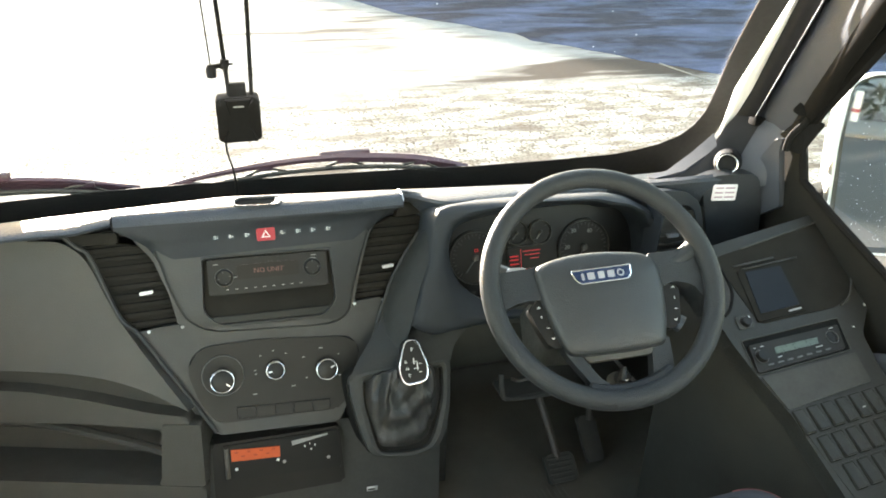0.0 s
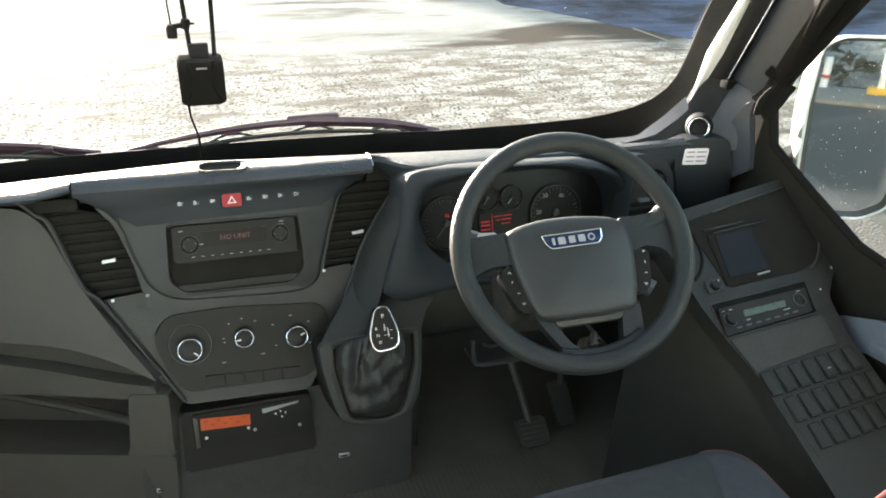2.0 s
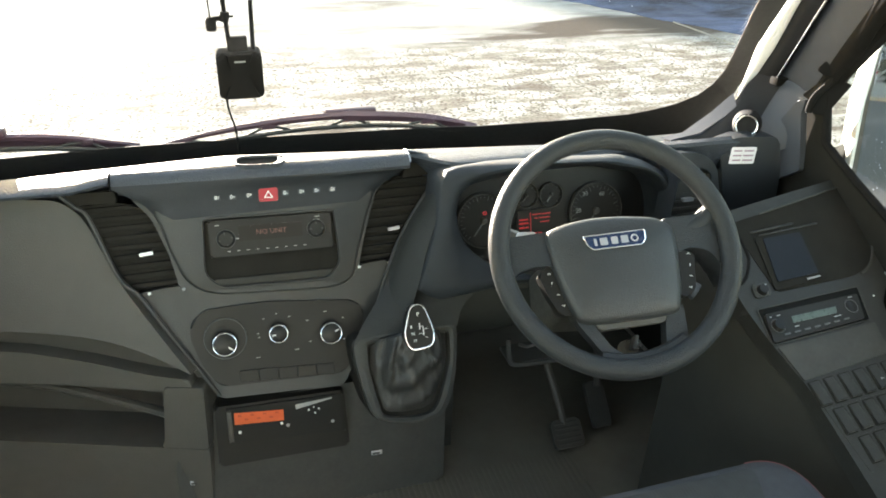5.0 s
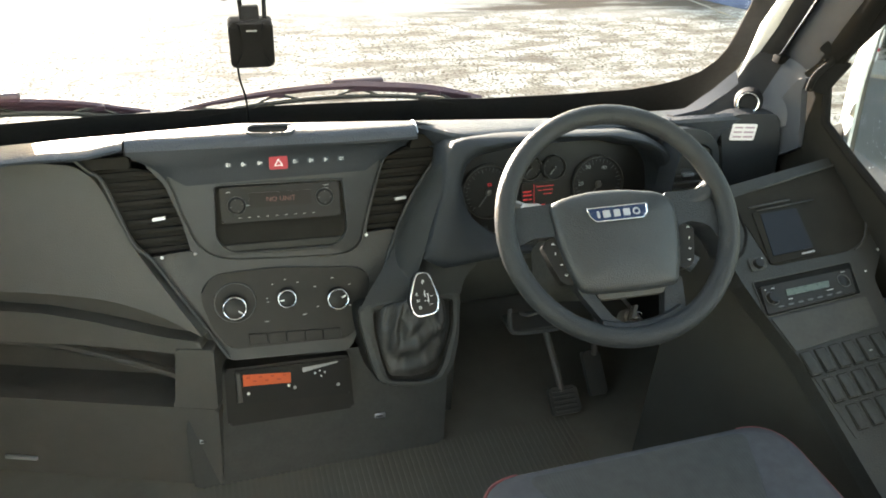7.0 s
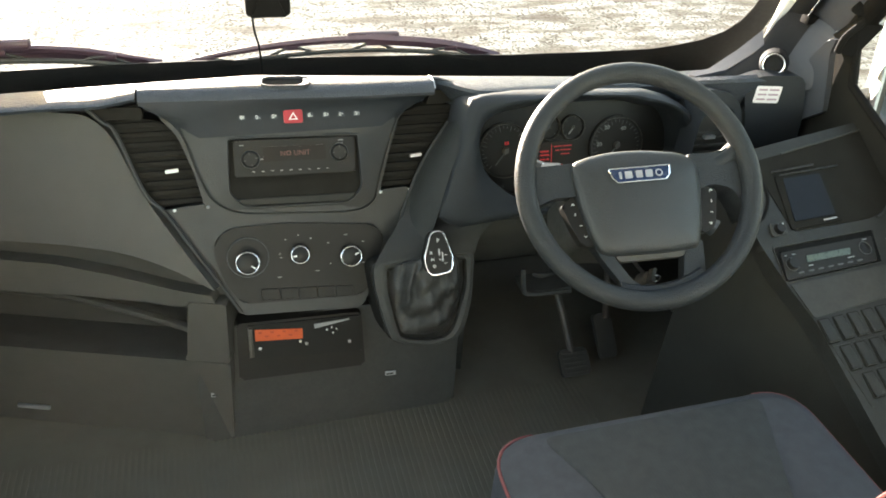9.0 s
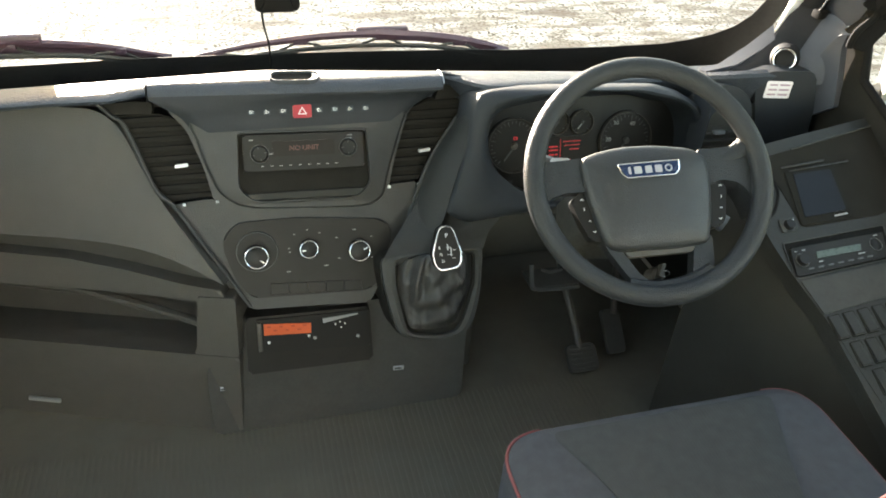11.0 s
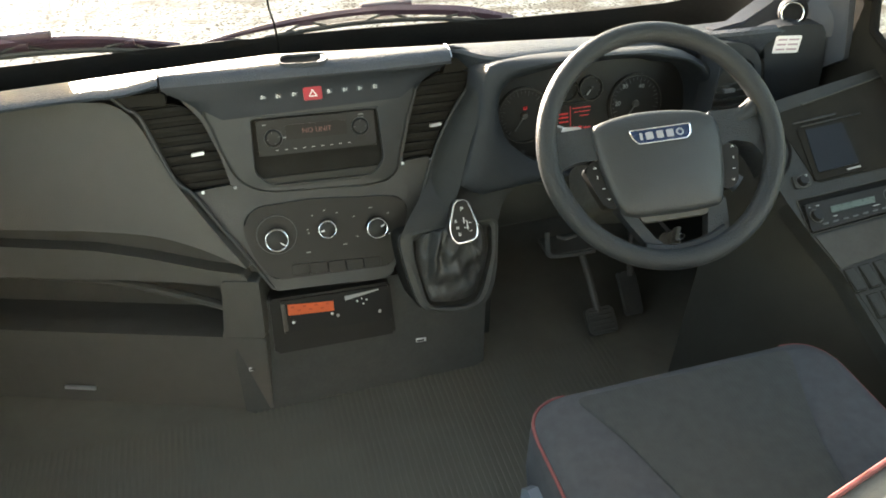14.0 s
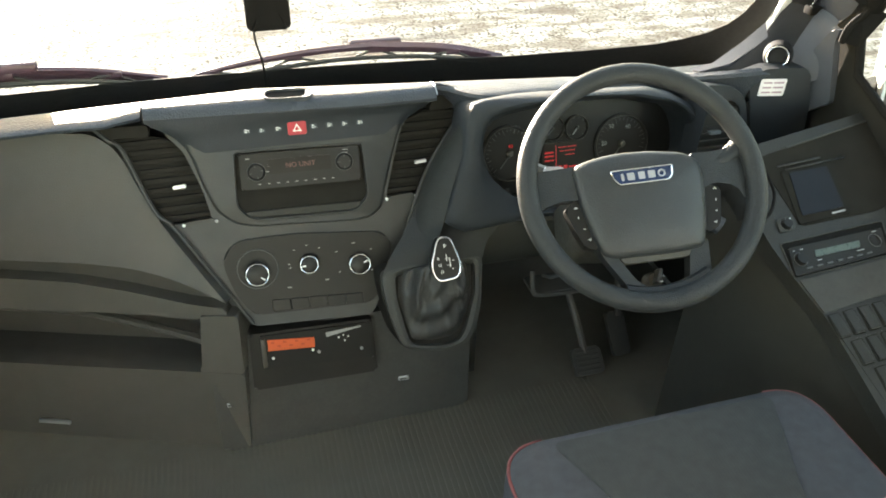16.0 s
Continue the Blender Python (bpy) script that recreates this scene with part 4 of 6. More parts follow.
# row of dash switches round the hazard button
tilt = -1.3
hz = part("hazard_button", prism(rounded(rect(-0.0175, 0.0175, -0.0125, 0.0125), 0.003), -0.004, 0.005, at(FS, -0.026, sv(0.8065), 0.0108, tilt), 0.002), RED, dash, "red hazard button")
tri = [(0, 0.008), (-0.0085, -0.006), (0.0085, -0.006)]
part("hazard_triangle", ring(tri, scaled(tri, 0.66), 0.004, 0.0056, at(FS, -0.026, sv(0.8065), 0.0108, tilt)), WHITE, hz, "white triangle")
for i, (x, z) in enumerate(((-0.119, 0.8095), (-0.091, 0.8085), (-0.061, 0.8085), (0.006, 0.8065), (0.036, 0.806), (0.065, 0.8055), (0.095, 0.805))):
    K = at(FS, x, sv(z), 0.0125, tilt)
    bt = part("dash_button", prism(rounded(rect(-0.0065, 0.0065, -0.0052, 0.0052), 0.002), -0.004, 0.0002, K), DASHTOP, dash)
    part("symbol", ring(rounded(rect(-0.0045, 0.0005, -0.004, 0.004), 0.0018, 2), rounded(rect(-0.0032, -0.0008, -0.0026, 0.0026), 0.0008, 2), 0.0004, 0.0013, K @ Matrix.Diagonal((0.80, 0.80, 1.0, 1.0))), WHITE, bt, "pale symbol")
    part("symbol", box(0.0020, 0.0050, -0.0028 + 0.001 * (i % 3), -0.0014 + 0.001 * (i % 3), 0.0004, 0.0013, 0, K @ Matrix.Diagonal((0.80, 0.80, 1.0, 1.0))), WHITE, bt, "pale symbol")
    if i % 2 == 0:
        part("symbol", box(0.0020, 0.0056, 0.0012, 0.0025, 0.0004, 0.0013, 0, K @ Matrix.Diagonal((0.80, 0.80, 1.0, 1.0))), WHITE, bt, "pale symbol")

# radio and the tray under it
# nearly flush plate, black in place of the tray's inner shade
part("tray", prism(bo, -0.004, -0.0012, FS), VOID, dash, "flat plate coloured black for the shade in the open tray")
part("tray_floor", prism(rounded([(-0.145, sv(0.668)), (0.085, sv(0.662)), (0.068, sv(0.650)), (-0.132, sv(0.657))], 0.006), 0.001, 0.006, FS, 0.003), DOORDARK, dash)
FR = at(FS, -0.028, sv(0.737), 0.0, -1.6)
rad = thing("dash_radio", FR.translation, "black dashboard radio with a dim red display", "radio")
part("radio_face", prism(rounded(rect(-0.114, 0.114, -0.035, 0.033), 0.004), 0.0, 0.008, FR, 0.0025), GLOSS, rad, "glossy black face")
part("radio_display", prism(rounded(rect(-0.060, 0.058, -0.008, 0.020), 0.002), 0.006, 0.0088, FR), LCDDIM, rad, "dim reddish display")
part("display_text", letters("NO UNIT", 0.0135, at(FR, 0.0, 0.006, 0.009)), LCDTEXT, rad, "red characters")
for u, R in ((-0.084, 0.017), (0.084, 0.017)):
    kn = part("radio_knob", lathe([(0, 0.014), (R * 0.75, 0.0145), (R * 0.9, 0.012), (R, 0.007)], at(FR, u, -0.002 if u < 0 else 0.004)), GLOSS, rad)
    for a in range(4):
        part("knob_mark", box(R * 0.55, R * 0.8, -0.0006, 0.0006, 0.0140, 0.0150, 0, at(FR, u, -0.002 if u < 0 else 0.004) @ Matrix.Rotation(a * math.pi / 2 + 0.2 * (u < 0), 4, "Z")), DIALMARK, kn)
    part("knob_edge", torus_bm(R, 0.0005, at(FR, u, -0.002 if u < 0 else 0.004, 0.010), 36, 6), DIALMARK, kn)
for i in range(9):
    part("radio_key", box(-0.0028, 0.0028, -0.0006, 0.0006, 0.0078, 0.0086, 0, at(FR, -0.080 + i * 0.0175, -0.026)), GREYPRINT, rad, "small pale key print")
for u, v, w in ((-0.098, 0.024, 0.004), (0.088, 0.027, 0.005), (-0.066, -0.003, 0.008), (0.086, 0.021, 0.006)):
    part("radio_key", box(-w, w, -0.0008, 0.0008, 0.0078, 0.0086, 0, at(FR, u, v)), GREYPRINT, rad, "small pale key print")


# side air vents of the stack
def air_vent(name, left, right, slat_n, tab, label, lip):
    v = part(name, prism(rounded([(x, sv(z)) for x, z in left + right[::-1]], 0.004), -0.05, -0.020, FS), VOID, dash, label)
    zs = [left[0][1] + (left[-1][1] - left[0][1]) * (i + 0.5) / slat_n for i in range(slat_n)]

    def edge(line, z):
        for (x0, z0), (x1, z1) in zip(line, line[1:]):
            if min(z0, z1) <= z <= max(z0, z1):
                return x0 + (x1 - x0) * (z - z0) / (z1 - z0)
        return line[-1][0] if z < line[-1][1] else line[0][0]

    for z in zs:
        q = [(edge(left, z - 0.0055) + 0.004, z - 0.0055), (edge(right, z - 0.0055) - 0.003, z - 0.0055), (edge(right, z + 0.004) - 0.003, z + 0.004), (edge(left, z + 0.004) + 0.004, z + 0.004)]
        part("vent_slat", prism([(x, sv(y)) for x, y in q], -0.030, -0.012, FS, 0.003, 2), VOID, v, "black slat")
    x, z = tab
    part("vent_tab", prism(rounded(rect(-0.011, 0.012, -0.003, 0.003), 0.001), -0.006, 0.004, at(FS, x, sv(z), 0, 4), 0.001), SILVER, v, "silver slider tab")
    part("vent_lip", tube(smooth_path([tuple(FS @ Vector((x, sv(z), 0.003))) for x, z in lip], 5), 0.004, 8), DASH, v, "thin raised edge")
    return v


air_vent("air_vent", [(-0.361, 0.8155), (-0.341, 0.796), (-0.306, 0.6915), (-0.284, 0.664)], [(-0.290, 0.8155), (-0.2454, 0.806), (-0.2256, 0.7774), (-0.214, 0.7274), (-0.200, 0.664)], 9, (-0.255, 0.7265), "black slatted air vent beside the glovebox", [(-0.383, 0.838), (-0.361, 0.8155), (-0.341, 0.796), (-0.306, 0.6915), (-0.277, 0.658), (-0.2317, 0.582), (-0.1892, 0.512), (-0.160, 0.462)])
air_vent("air_vent", [(0.236, 0.8155), (0.190, 0.803), (0.1587, 0.750), (0.128, 0.664)], [(0.320, 0.8155), (0.274, 0.770), (0.2253, 0.710), (0.199, 0.664)], 9, (0.2098, 0.7214), "black slatted air vent beside the dials", [(0.318, 0.8130), (0.274, 0.770), (0.2253, 0.710), (0.196, 0.659), (0.160, 0.580), (0.122, 0.4974)])
for sx, pts in ((-1, ((-0.345, 0.835), (-0.277, 0.660), (-0.160, 0.462), (-0.196, 0.560), (-0.196, 0.662))), (1, ((0.306, 0.818), (0.196, 0.660), (0.118, 0.490), (0.132, 0.560), (0.128, 0.660)))):
    part("vent_tail", prism(rounded([(x, sv(z)) for x, z in pts[1:]], 0.004), -0.04, -0.006, FS, 0.003), DASH, dash)
    x = -0.2295 if sx < 0 else 0.163
    part("vent_wheel", prism(rounded(rect(-0.026, 0.026, -0.0045, 0.0045), 0.004), -0.008, 0.001, at(FS, x, sv(0.660), 0, 3), 0.001), RUBBER, dash, "ribbed black thumb wheel")
    part("vent_dot", lathe([(0, 0.002), (0.003, 0.002), (0.0035, 0)], at(FS, x - 0.029, sv(0.6585), -0.001), 10), WHITE, dash, "white dot")
    part("vent_dot", lathe([(0, 0.002), (0.003, 0.002), (0.0035, 0)], at(FS, x + 0.031, sv(0.659), -0.001), 10), GREYPRINT, dash)
part("vent_cap", prism(rounded([(-0.385, sv(0.838)), (-0.292, sv(0.836)), (-0.292, sv(0.816)), (-0.362, sv(0.818))], 0.006), -0.03, 0.001, FS, 0.004), VOID, dash)
part("vent_cap", prism(rounded([(0.250, sv(0.838)), (0.340, sv(0.836)), (0.322, sv(0.816)), (0.236, sv(0.812))], 0.006), -0.03, 0.001, FS, 0.004), VOID, dash)

# glovebox side, set back towards the passenger door
GU = Vector((1, -0.36, 0)).normalized()


def frame_turned(o, u, b):
    back = Vector((0, 0, 1)).cross(u)
    v = (Vector((0, 0, 1)) + b * back).normalized()
    n = u.cross(v)
    return Matrix(((u.x, v.x, n.x, o[0]), (u.y, v.y, n.y, o[1]), (u.z, v.z, n.z, o[2]), (0, 0, 0, 1)))


FG = frame_turned((-0.28, 0.2, 0.563), GU, 0.42)
FL = frame_turned((-0.28, 0.2, 0.563), GU, 0.1)
gp = rounded([(-0.46, 0.268), (-0.271, 0.271), (-0.160, 0.274), (-0.125, 0.256), (-0.102, 0.229), (-0.075, 0.178), (-0.047, 0.131), (-0.011, 0.083), (0.045, 0.014), (0.088, -0.036), (0.0, 0.002), (-0.09, 0.024), (-0.207, 0.028), (-0.46, 0.022)], [0.01, 0.02, 0.03, 0.02, 0.02, 0.02, 0.02, 0.02, 0.02, 0.006, 0.04, 0.05, 0.03, 0.01], 4)
part("glovebox_lid", prism(gp, -0.06, 0.0, FG, 0.014, 4), GLOVE, dash, "plain grey-brown lid with rounded edges")
part("glovebox_groove", prism([(-0.66, 0.05), (0.09, -0.01), (0.10, -0.08), (-0.66, -0.08)], -0.10, -0.045, FL), BLACK, dash)
part("shelf_lip", prism(rounded([(-0.66, -0.022), (-0.23, -0.021), (-0.12, -0.034), (0.0, -0.056), (0.070, -0.062), (0.080, -0.094), (-0.12, -0.088), (-0.66, -0.098)], 0.012), -0.09, -0.012, FL, 0.014, 4), GLOVE, dash, "rounded shelf lip")
part("pocket_back", prism([(-0.66, -0.07), (0.03, -0.07), (0.03, -0.24), (-0.66, -0.24)], -0.16, -0.12, FL), BLACK, dash, "dark open pocket")
part("pocket_end", prism(rounded([(0.022, -0.080), (0.098, -0.076), (0.096, -0.220), (0.002, -0.222), (0.010, -0.205)], 0.006), -0.16, -0.008, FL, 0.006), GLOVE, dash)
part("pocket_sill", tube(smooth_path([tuple(FL @ Vector(c)) for c in ((-0.66, -0.140, -0.09), (-0.30, -0.142, -0.085), (-0.20, -0.150, -0.08), (-0.06, -0.172, -0.07), (0.02, -0.186, -0.06))], 5), 0.010, 8), BLACK, dash)
part("lower_panel", prism(rounded([(-0.66, -0.236), (-0.20, -0.228), (0.010, -0.224), (0.096, -0.223), (0.090, -0.43), (-0.66, -0.43)], 0.008), -0.16, -0.010, FL, 0.008), GLOVE, dash)
part("pull_tab", box(-0.035, 0.035, -0.004, 0.004, -0.008, 0.0, 0.002, at(FL, -0.340, -0.384)), SILVER, dash, "dull silver catch")

# instrument binnacle
FC = frame_yz((0, 0.17, 0.70), 0.3)
KC = math.sqrt(1.09)


def cv(z):
    return (z - 0.70) * KC


bout = [(0.29, 0.8600), (0.3249, 0.8690), (0.3835, 0.8720), (0.4432, 0.8716), (0.5544, 0.8681), (0.6573, 0.8644), (0.7102, 0.8506), (0.7641, 0.8202), (0.7916, 0.7943), (0.7771, 0.7249), (0.76, 0.665), (0.70, 0.632), (0.40, 0.632), (0.265, 0.622), (0.228, 0.648), (0.272, 0.770)]
bhole = [(0.3161, 0.788), (0.3247, 0.8143), (0.336, 0.826), (0.3576, 0.8346), (0.4176, 0.8426), (0.5036, 0.8518), (0.6176, 0.8433), (0.6435, 0.8341), (0.7098, 0.8255), (0.7366, 0.8056), (0.7499, 0.7751), (0.7535, 0.7276), (0.72, 0.65), (0.50, 0.640), (0.39, 0.670), (0.3553, 0.6956), (0.3294, 0.7211), (0.3175, 0.7555)]
CC = (0.52, cv(0.74))
bo = by_angle([(x, cv(z)) for x, z in bout], CC, 96)
bi = by_angle(rounded([(x, cv(z)) for x, z in bhole], 0.018, 3), CC, 96)
def blend(k):
    return [(a[0] * (1 - k) + b[0] * k, a[1] * (1 - k) + b[1] * k) for a, b in zip(bo, bi)]


def hooded(u, v, w, k):
    """The hood stands out towards the driver along its upper edge."""
    t = max(0.0, min(1.0, (v - cv(0.70)) / (cv(0.83) - cv(0.70))))
    d = 0.034 * k * t * t * (3 - 2 * t) * max(0.0, min(1.0, (u - 0.32) / 0.14))
    return tuple(FC @ Vector((u - 0.485 * d, v + 0.164 * d, w + d)))


rows = [[hooded(u, v, w, k) for u, v in o] for o, w, k in ((bo, -0.10, 0), (bo, -0.008, 0), (blend(0.06), 0.0, 0.25), (blend(0.30), 0.008, 0.85), (blend(0.52), 0.010, 1.0), (blend(0.66), 0.008, 1.0), (blend(0.76), 0.003, 0.95), (scaled(bi, 1.004), -0.010, 0.35), (bi, -0.016, 0.2), (bi, -0.085, 0))]
part("binnacle", loft([r + r[:1] for r in rows]), BINNACLE, dash, "dark grey instrument surround")
lipl = [FS @ Vector((x, sv(z), 0.0)) for x, z in ((0.340, 0.836), (0.322, 0.8173), (0.274, 0.770), (0.2253, 0.710), (0.196, 0.659), (0.160, 0.580), (0.122, 0.4974))]
binl = [FC @ Vector((x, cv(z), -0.006)) for x, z in ((0.310, 0.860), (0.292, 0.835), (0.276, 0.780), (0.250, 0.715), (0.230, 0.655), (0.200, 0.580), (0.160, 0.510))]
part("binnacle_flank", loft([[tuple(a.lerp(b, k) + Vector((-0.012, -0.006, 0)) * math.sin(k * math.pi)) for k in (0, 0.25, 0.5, 0.75, 1.0)] for a, b in zip(smooth_path(lipl, 4), smooth_path(binl, 4))]), CONSOLE, dash, "", 70)
cl = thing("instrument_cluster", (0.52, 0.24, 0.72), "black dial cluster with a lit red display", "instruments")
FI = frame_yz((0, 0.225, 0.70), 0.3)
part("cluster_face", prism([(u, v) for u, v in scaled(bi, 1.12)], -0.012, -0.004, FI), GLOSS, cl, "gloss black face")
for u, v, R, nm in ((0.634, 0.034, 0.062, "speedometer"), (0.385, 0.040, 0.058, "rev_counter"), (0.478, 0.082, 0.026, "fuel_gauge"), (0.532, 0.078, 0.026, "temperature_gauge")):
    d = part(nm, lathe([(0, 0.001), (R * 0.9, 0.001), (R * 0.93, 0.006), (R, 0.006), (R, -0.004)], at(FI, u, v, -0.002), 44), CLIMATE, cl, "round black dial")
    part("dial_ring", torus_bm(R * 0.95, 0.0007, at(FI, u, v, 0.005), 48, 6), BLACK, d)
    n = 28 if R > 0.05 else 10
    for i in range(n):
        a = radians(225 - 270 * i / (n - 1))
        big = i % 3 == 0
        part("dial_tick", box(R * (0.70 if big else 0.78), R * 0.86, -0.0005, 0.0005, 0.0005, 0.0016, 0, at(FI, u, v, 0.0) @ Matrix.Rotation(a, 4, "Z")), DIALMARK, d)
    part("needle", box(-0.004, R * 0.62, -0.0011, 0.0011, 0.004, 0.0056, 0, at(FI, u, v, 0.0) @ Matrix.Rotation(radians(232), 4, "Z")), GREYPRINT if nm == "temperature_gauge" else DIALMARK, d, "pale needle")
    part("hub", lathe([(0, 0.009), (R * 0.10, 0.008), (R * 0.13, 0.002)], at(FI, u, v, 0.0), 16), BLACK, d)
for s, u, v in (("20", 0.594, 0.038), ("30", 0.610, 0.072), ("40", 0.648, 0.068)):
    part("dial_number", letters(s, 0.013, at(FI, u, v, 0.0015)), GREYPRINT, cl, "white number")
dp = part("display", prism(rounded(rect(-0.040, 0.040, -0.030, 0.032), 0.003), -0.006, 0.001, at(FI, 0.497, 0.020)), GLOSS, cl, "dark display with red segments")
for u0, u1, v0, v1 in ((-0.036, -0.017, 0.0105, 0.0135), (-0.036, -0.016, 0.0030, 0.0060), (-0.036, -0.024, -0.0060, -0.0030), (-0.022, -0.016, -0.0060, -0.0030), (-0.006, 0.012, 0.0200, 0.0218), (0.015, 0.034, 0.0200, 0.0218), (-0.002, 0.006, 0.0120, 0.0138), (0.009, 0.032, 0.0120, 0.0138), (0.010, 0.030, 0.0035, 0.0053), (-0.006, 0.002, -0.0260, -0.0170), (0.006, 0.014, -0.0260, -0.0170), (0.018, 0.034, -0.0230, -0.0200), (-0.036, -0.016, -0.0260, -0.0220), (-0.0115, -0.0103, -0.024, 0.026)):
    part("lit_segment", box(u0, u1, v0, v1, 0.001, 0.0018, 0, at(FI, 0.497, 0.020)), LCDRED, dp, "red lit segment")
part("warning_lamp", ring(rounded(rect(-0.004, 0.004, -0.003, 0.003), 0.001, 2), rounded(rect(-0.0026, 0.0026, -0.0017, 0.0017), 0.0006, 2), 0.0, 0.002, at(FI, 0.388, 0.055)), LCDRED, cl, "red warning lamp")

# driver's corner vent, end cap and sticker
FE = frame_yz((0, 0.134, 0.78), 0.25)
co = [(0.744, 0.108), (0.8013, 0.1025), (0.8346, 0.0805), (0.851, 0.0455), (0.8603, -0.010), (0.864, -0.085), (0.730, -0.075), (0.737, -0.026), (0.750, 0.050)]
ci = [(0.757, 0.046), (0.7916, 0.0694), (0.8118, 0.0697), (0.830, 0.0572), (0.8365, 0.029), (0.8414, -0.0261), (0.842, -0.062), (0.739, -0.055), (0.7425, -0.026)]
VC = (0.795, 0.0)
coa, cia = by_angle(rounded(co, 0.014, 3), VC, 80), by_angle(rounded(ci, 0.008, 3), VC, 80)
cmid = [(a[0] * 0.5 + b[0] * 0.5, a[1] * 0.5 + b[1] * 0.5) for a, b in zip(coa, cia)]
part("corner_bezel", loft([[tuple(FE @ Vector((u, v, w))) for u, v in o + o[:1]] for o, w in ((coa, -0.05), (coa, 0.002), (scaled(coa, 0.985), 0.006), (cmid, 0.005), (scaled(cia, 1.01), 0.002), (cia, -0.004), (cia, -0.04))]), BINNACLE, dash, "grey vent surround")
ev = part("corner_vent", prism(cia, -0.045, -0.030, FE), VOID, dash, "black slatted corner vent")
for i in range(7):
    v = 0.050 - i * 0.0155
    part("vent_slat", prism([(0.748 if v < 0.03 else 0.766, v - 0.0022), (0.836, v - 0.0022), (0.834, v + 0.0022), (0.750 if v < 0.03 else 0.770, v + 0.0022)], -0.034, -0.010, FE, 0.001, 1), BLACK, ev)
part("vent_tab", prism(rounded(rect(0.774, 0.798, 0.003, 0.010), 0.001), -0.014, -0.004, FE, 0.001), SILVER, ev, "silver slider tab")
part("side_slot", prism(rounded([(0.8455, 0.068), (0.8507, 0.056), (0.8595, -0.010), (0.8545, -0.012), (0.8455, 0.050), (0.842, 0.063)], 0.002), 0.0, 0.0075, FE), SEAL, dash)
ec = [(0.838, 0.896), (0.8714, 0.910), (0.9422, 0.9115), (0.9585, 0.9044), (0.978, 0.832), (0.990, 0.72), (0.94, 0.64), (0.860, 0.62), (0.866, 0.70), (0.864, 0.765), (0.857, 0.83)]
part("end_cap", prism(rounded(ec, 0.008), 0, 0.032, Matrix(((1, 0, 0, 0), (-0.2, 0, -1, 0.164 + 0.2 * 0.93), (0, 1, 0, 0), (0, 0, 0, 1))), 0.006, 3), BINNACLE, dash, "flat dark end of the dashboard")
stk = thing("sticker", (0.89, 0.141, 0.875), "small white dimensions sticker on the dashboard end", "sticker")
FK = Matrix(((1, 0, 0, 0.890), (-0.2, 0, -1, 0.1396), (0, 1, 0, 0.872), (0, 0, 0, 1)))
part("label_sheet", prism(rounded(rect(-0.0258, 0.0258, -0.0178, 0.0178), 0.004), 0, 0.0006, FK), PAPER, stk)
for v in (0.010, 0.0, -0.010):
    part("text_bar", box(-0.020, -0.003, v - 0.0017, v + 0.0017, 0.0005, 0.0009, 0, FK), STICKERINK, stk)
    part("text_bar", box(0.001, 0.021, v - 0.0017, v + 0.0017, 0.0005, 0.0009, 0, FK), STICKERINK, stk)

# under-dash mass so that nothing shows through
part("lower_end", box(0.755, 0.99, 0.150, 0.36, 0.52, 0.835), BLACK, dash)
part("dash_core", box(-0.90, 0.99, 0.50, 0.60, 0.35, 0.70), BLACK, dash)
part("lower_core", box(-0.22, 0.34, 0.24, 0.55, FZ, 0.60), DOORDARK, dash)
kn_rows = []
for x in span(0.28, 0.90, 10):
    s = 0.02 * math.exp(-((x - 0.50) / 0.12) ** 2)
    kn_rows.append([(x, 0.165, 0.655), (x, 0.162 - s, 0.625), (x, 0.185 - s, 0.56), (x, 0.225, 0.48), (x, 0.27, 0.44), (x, 0.34, 0.43), (x, 0.34, 0.64)])
part("knee_panel", loft(kn_rows, True, True), DOORDARK, dash, "black knee panel")

# heater control unit under the stack
FH = frame_yz((0.006, 0.175, 0.40), 0.2)
KH = math.sqrt(1.04)


def hvv(z):
    return (z - 0.40) * KH


hc = thing("heater_control", (-0.05, 0.17, 0.35), "black control unit with an orange lit display", "control unit")
ho = [(-0.180, hvv(0.424)), (0.074, hvv(0.416)), (0.078, hvv(0.286)), (-0.186, hvv(0.292))]
part("unit_housing", prism(rounded(ho, 0.008), -0.06, 0.0, FH, 0.006), CLIMATE, hc)
part("unit_face", prism(rounded([(-0.160, hvv(0.418)), (0.068, hvv(0.410)), (0.072, hvv(0.325)), (-0.161, hvv(0.342))], 0.004), 0.0, 0.004, FH, 0.002), GLOSS, hc, "gloss black face")
part("side_bracket", prism([(-0.158, hvv(0.414)), (-0.150, hvv(0.413)), (-0.151, hvv(0.347)), (-0.160, hvv(0.347))], 0.0, 0.009, FH, 0.002), BLACK, hc, "dull metal edge")
od = part("orange_display", prism([(-0.145, hvv(0.408)), (-0.050, hvv(0.3975)), (-0.051, hvv(0.3745)), (-0.146, hvv(0.3825))], 0.003, 0.0055, FH), ORANGE, hc, "orange lit display")
for i in range(7):
    u = -0.135 + i * 0.012
    part("display_mark", box(-0.0035, 0.0035, -0.0018, 0.0018, 0.0054, 0.0058, 0, at(FH, u, hvv(0.4005 - i * 0.0010) - (0.009 if i % 2 else 0), 0, -6)), ORANGETXT, od)
part("white_bar", prism([(-0.026, hvv(0.4035)), (0.048, hvv(0.4065)), (0.048, hvv(0.4035)), (-0.025, hvv(0.3930))], 0.003, 0.0052, FH), GREYPRINT, hc, "pale wedge mark")
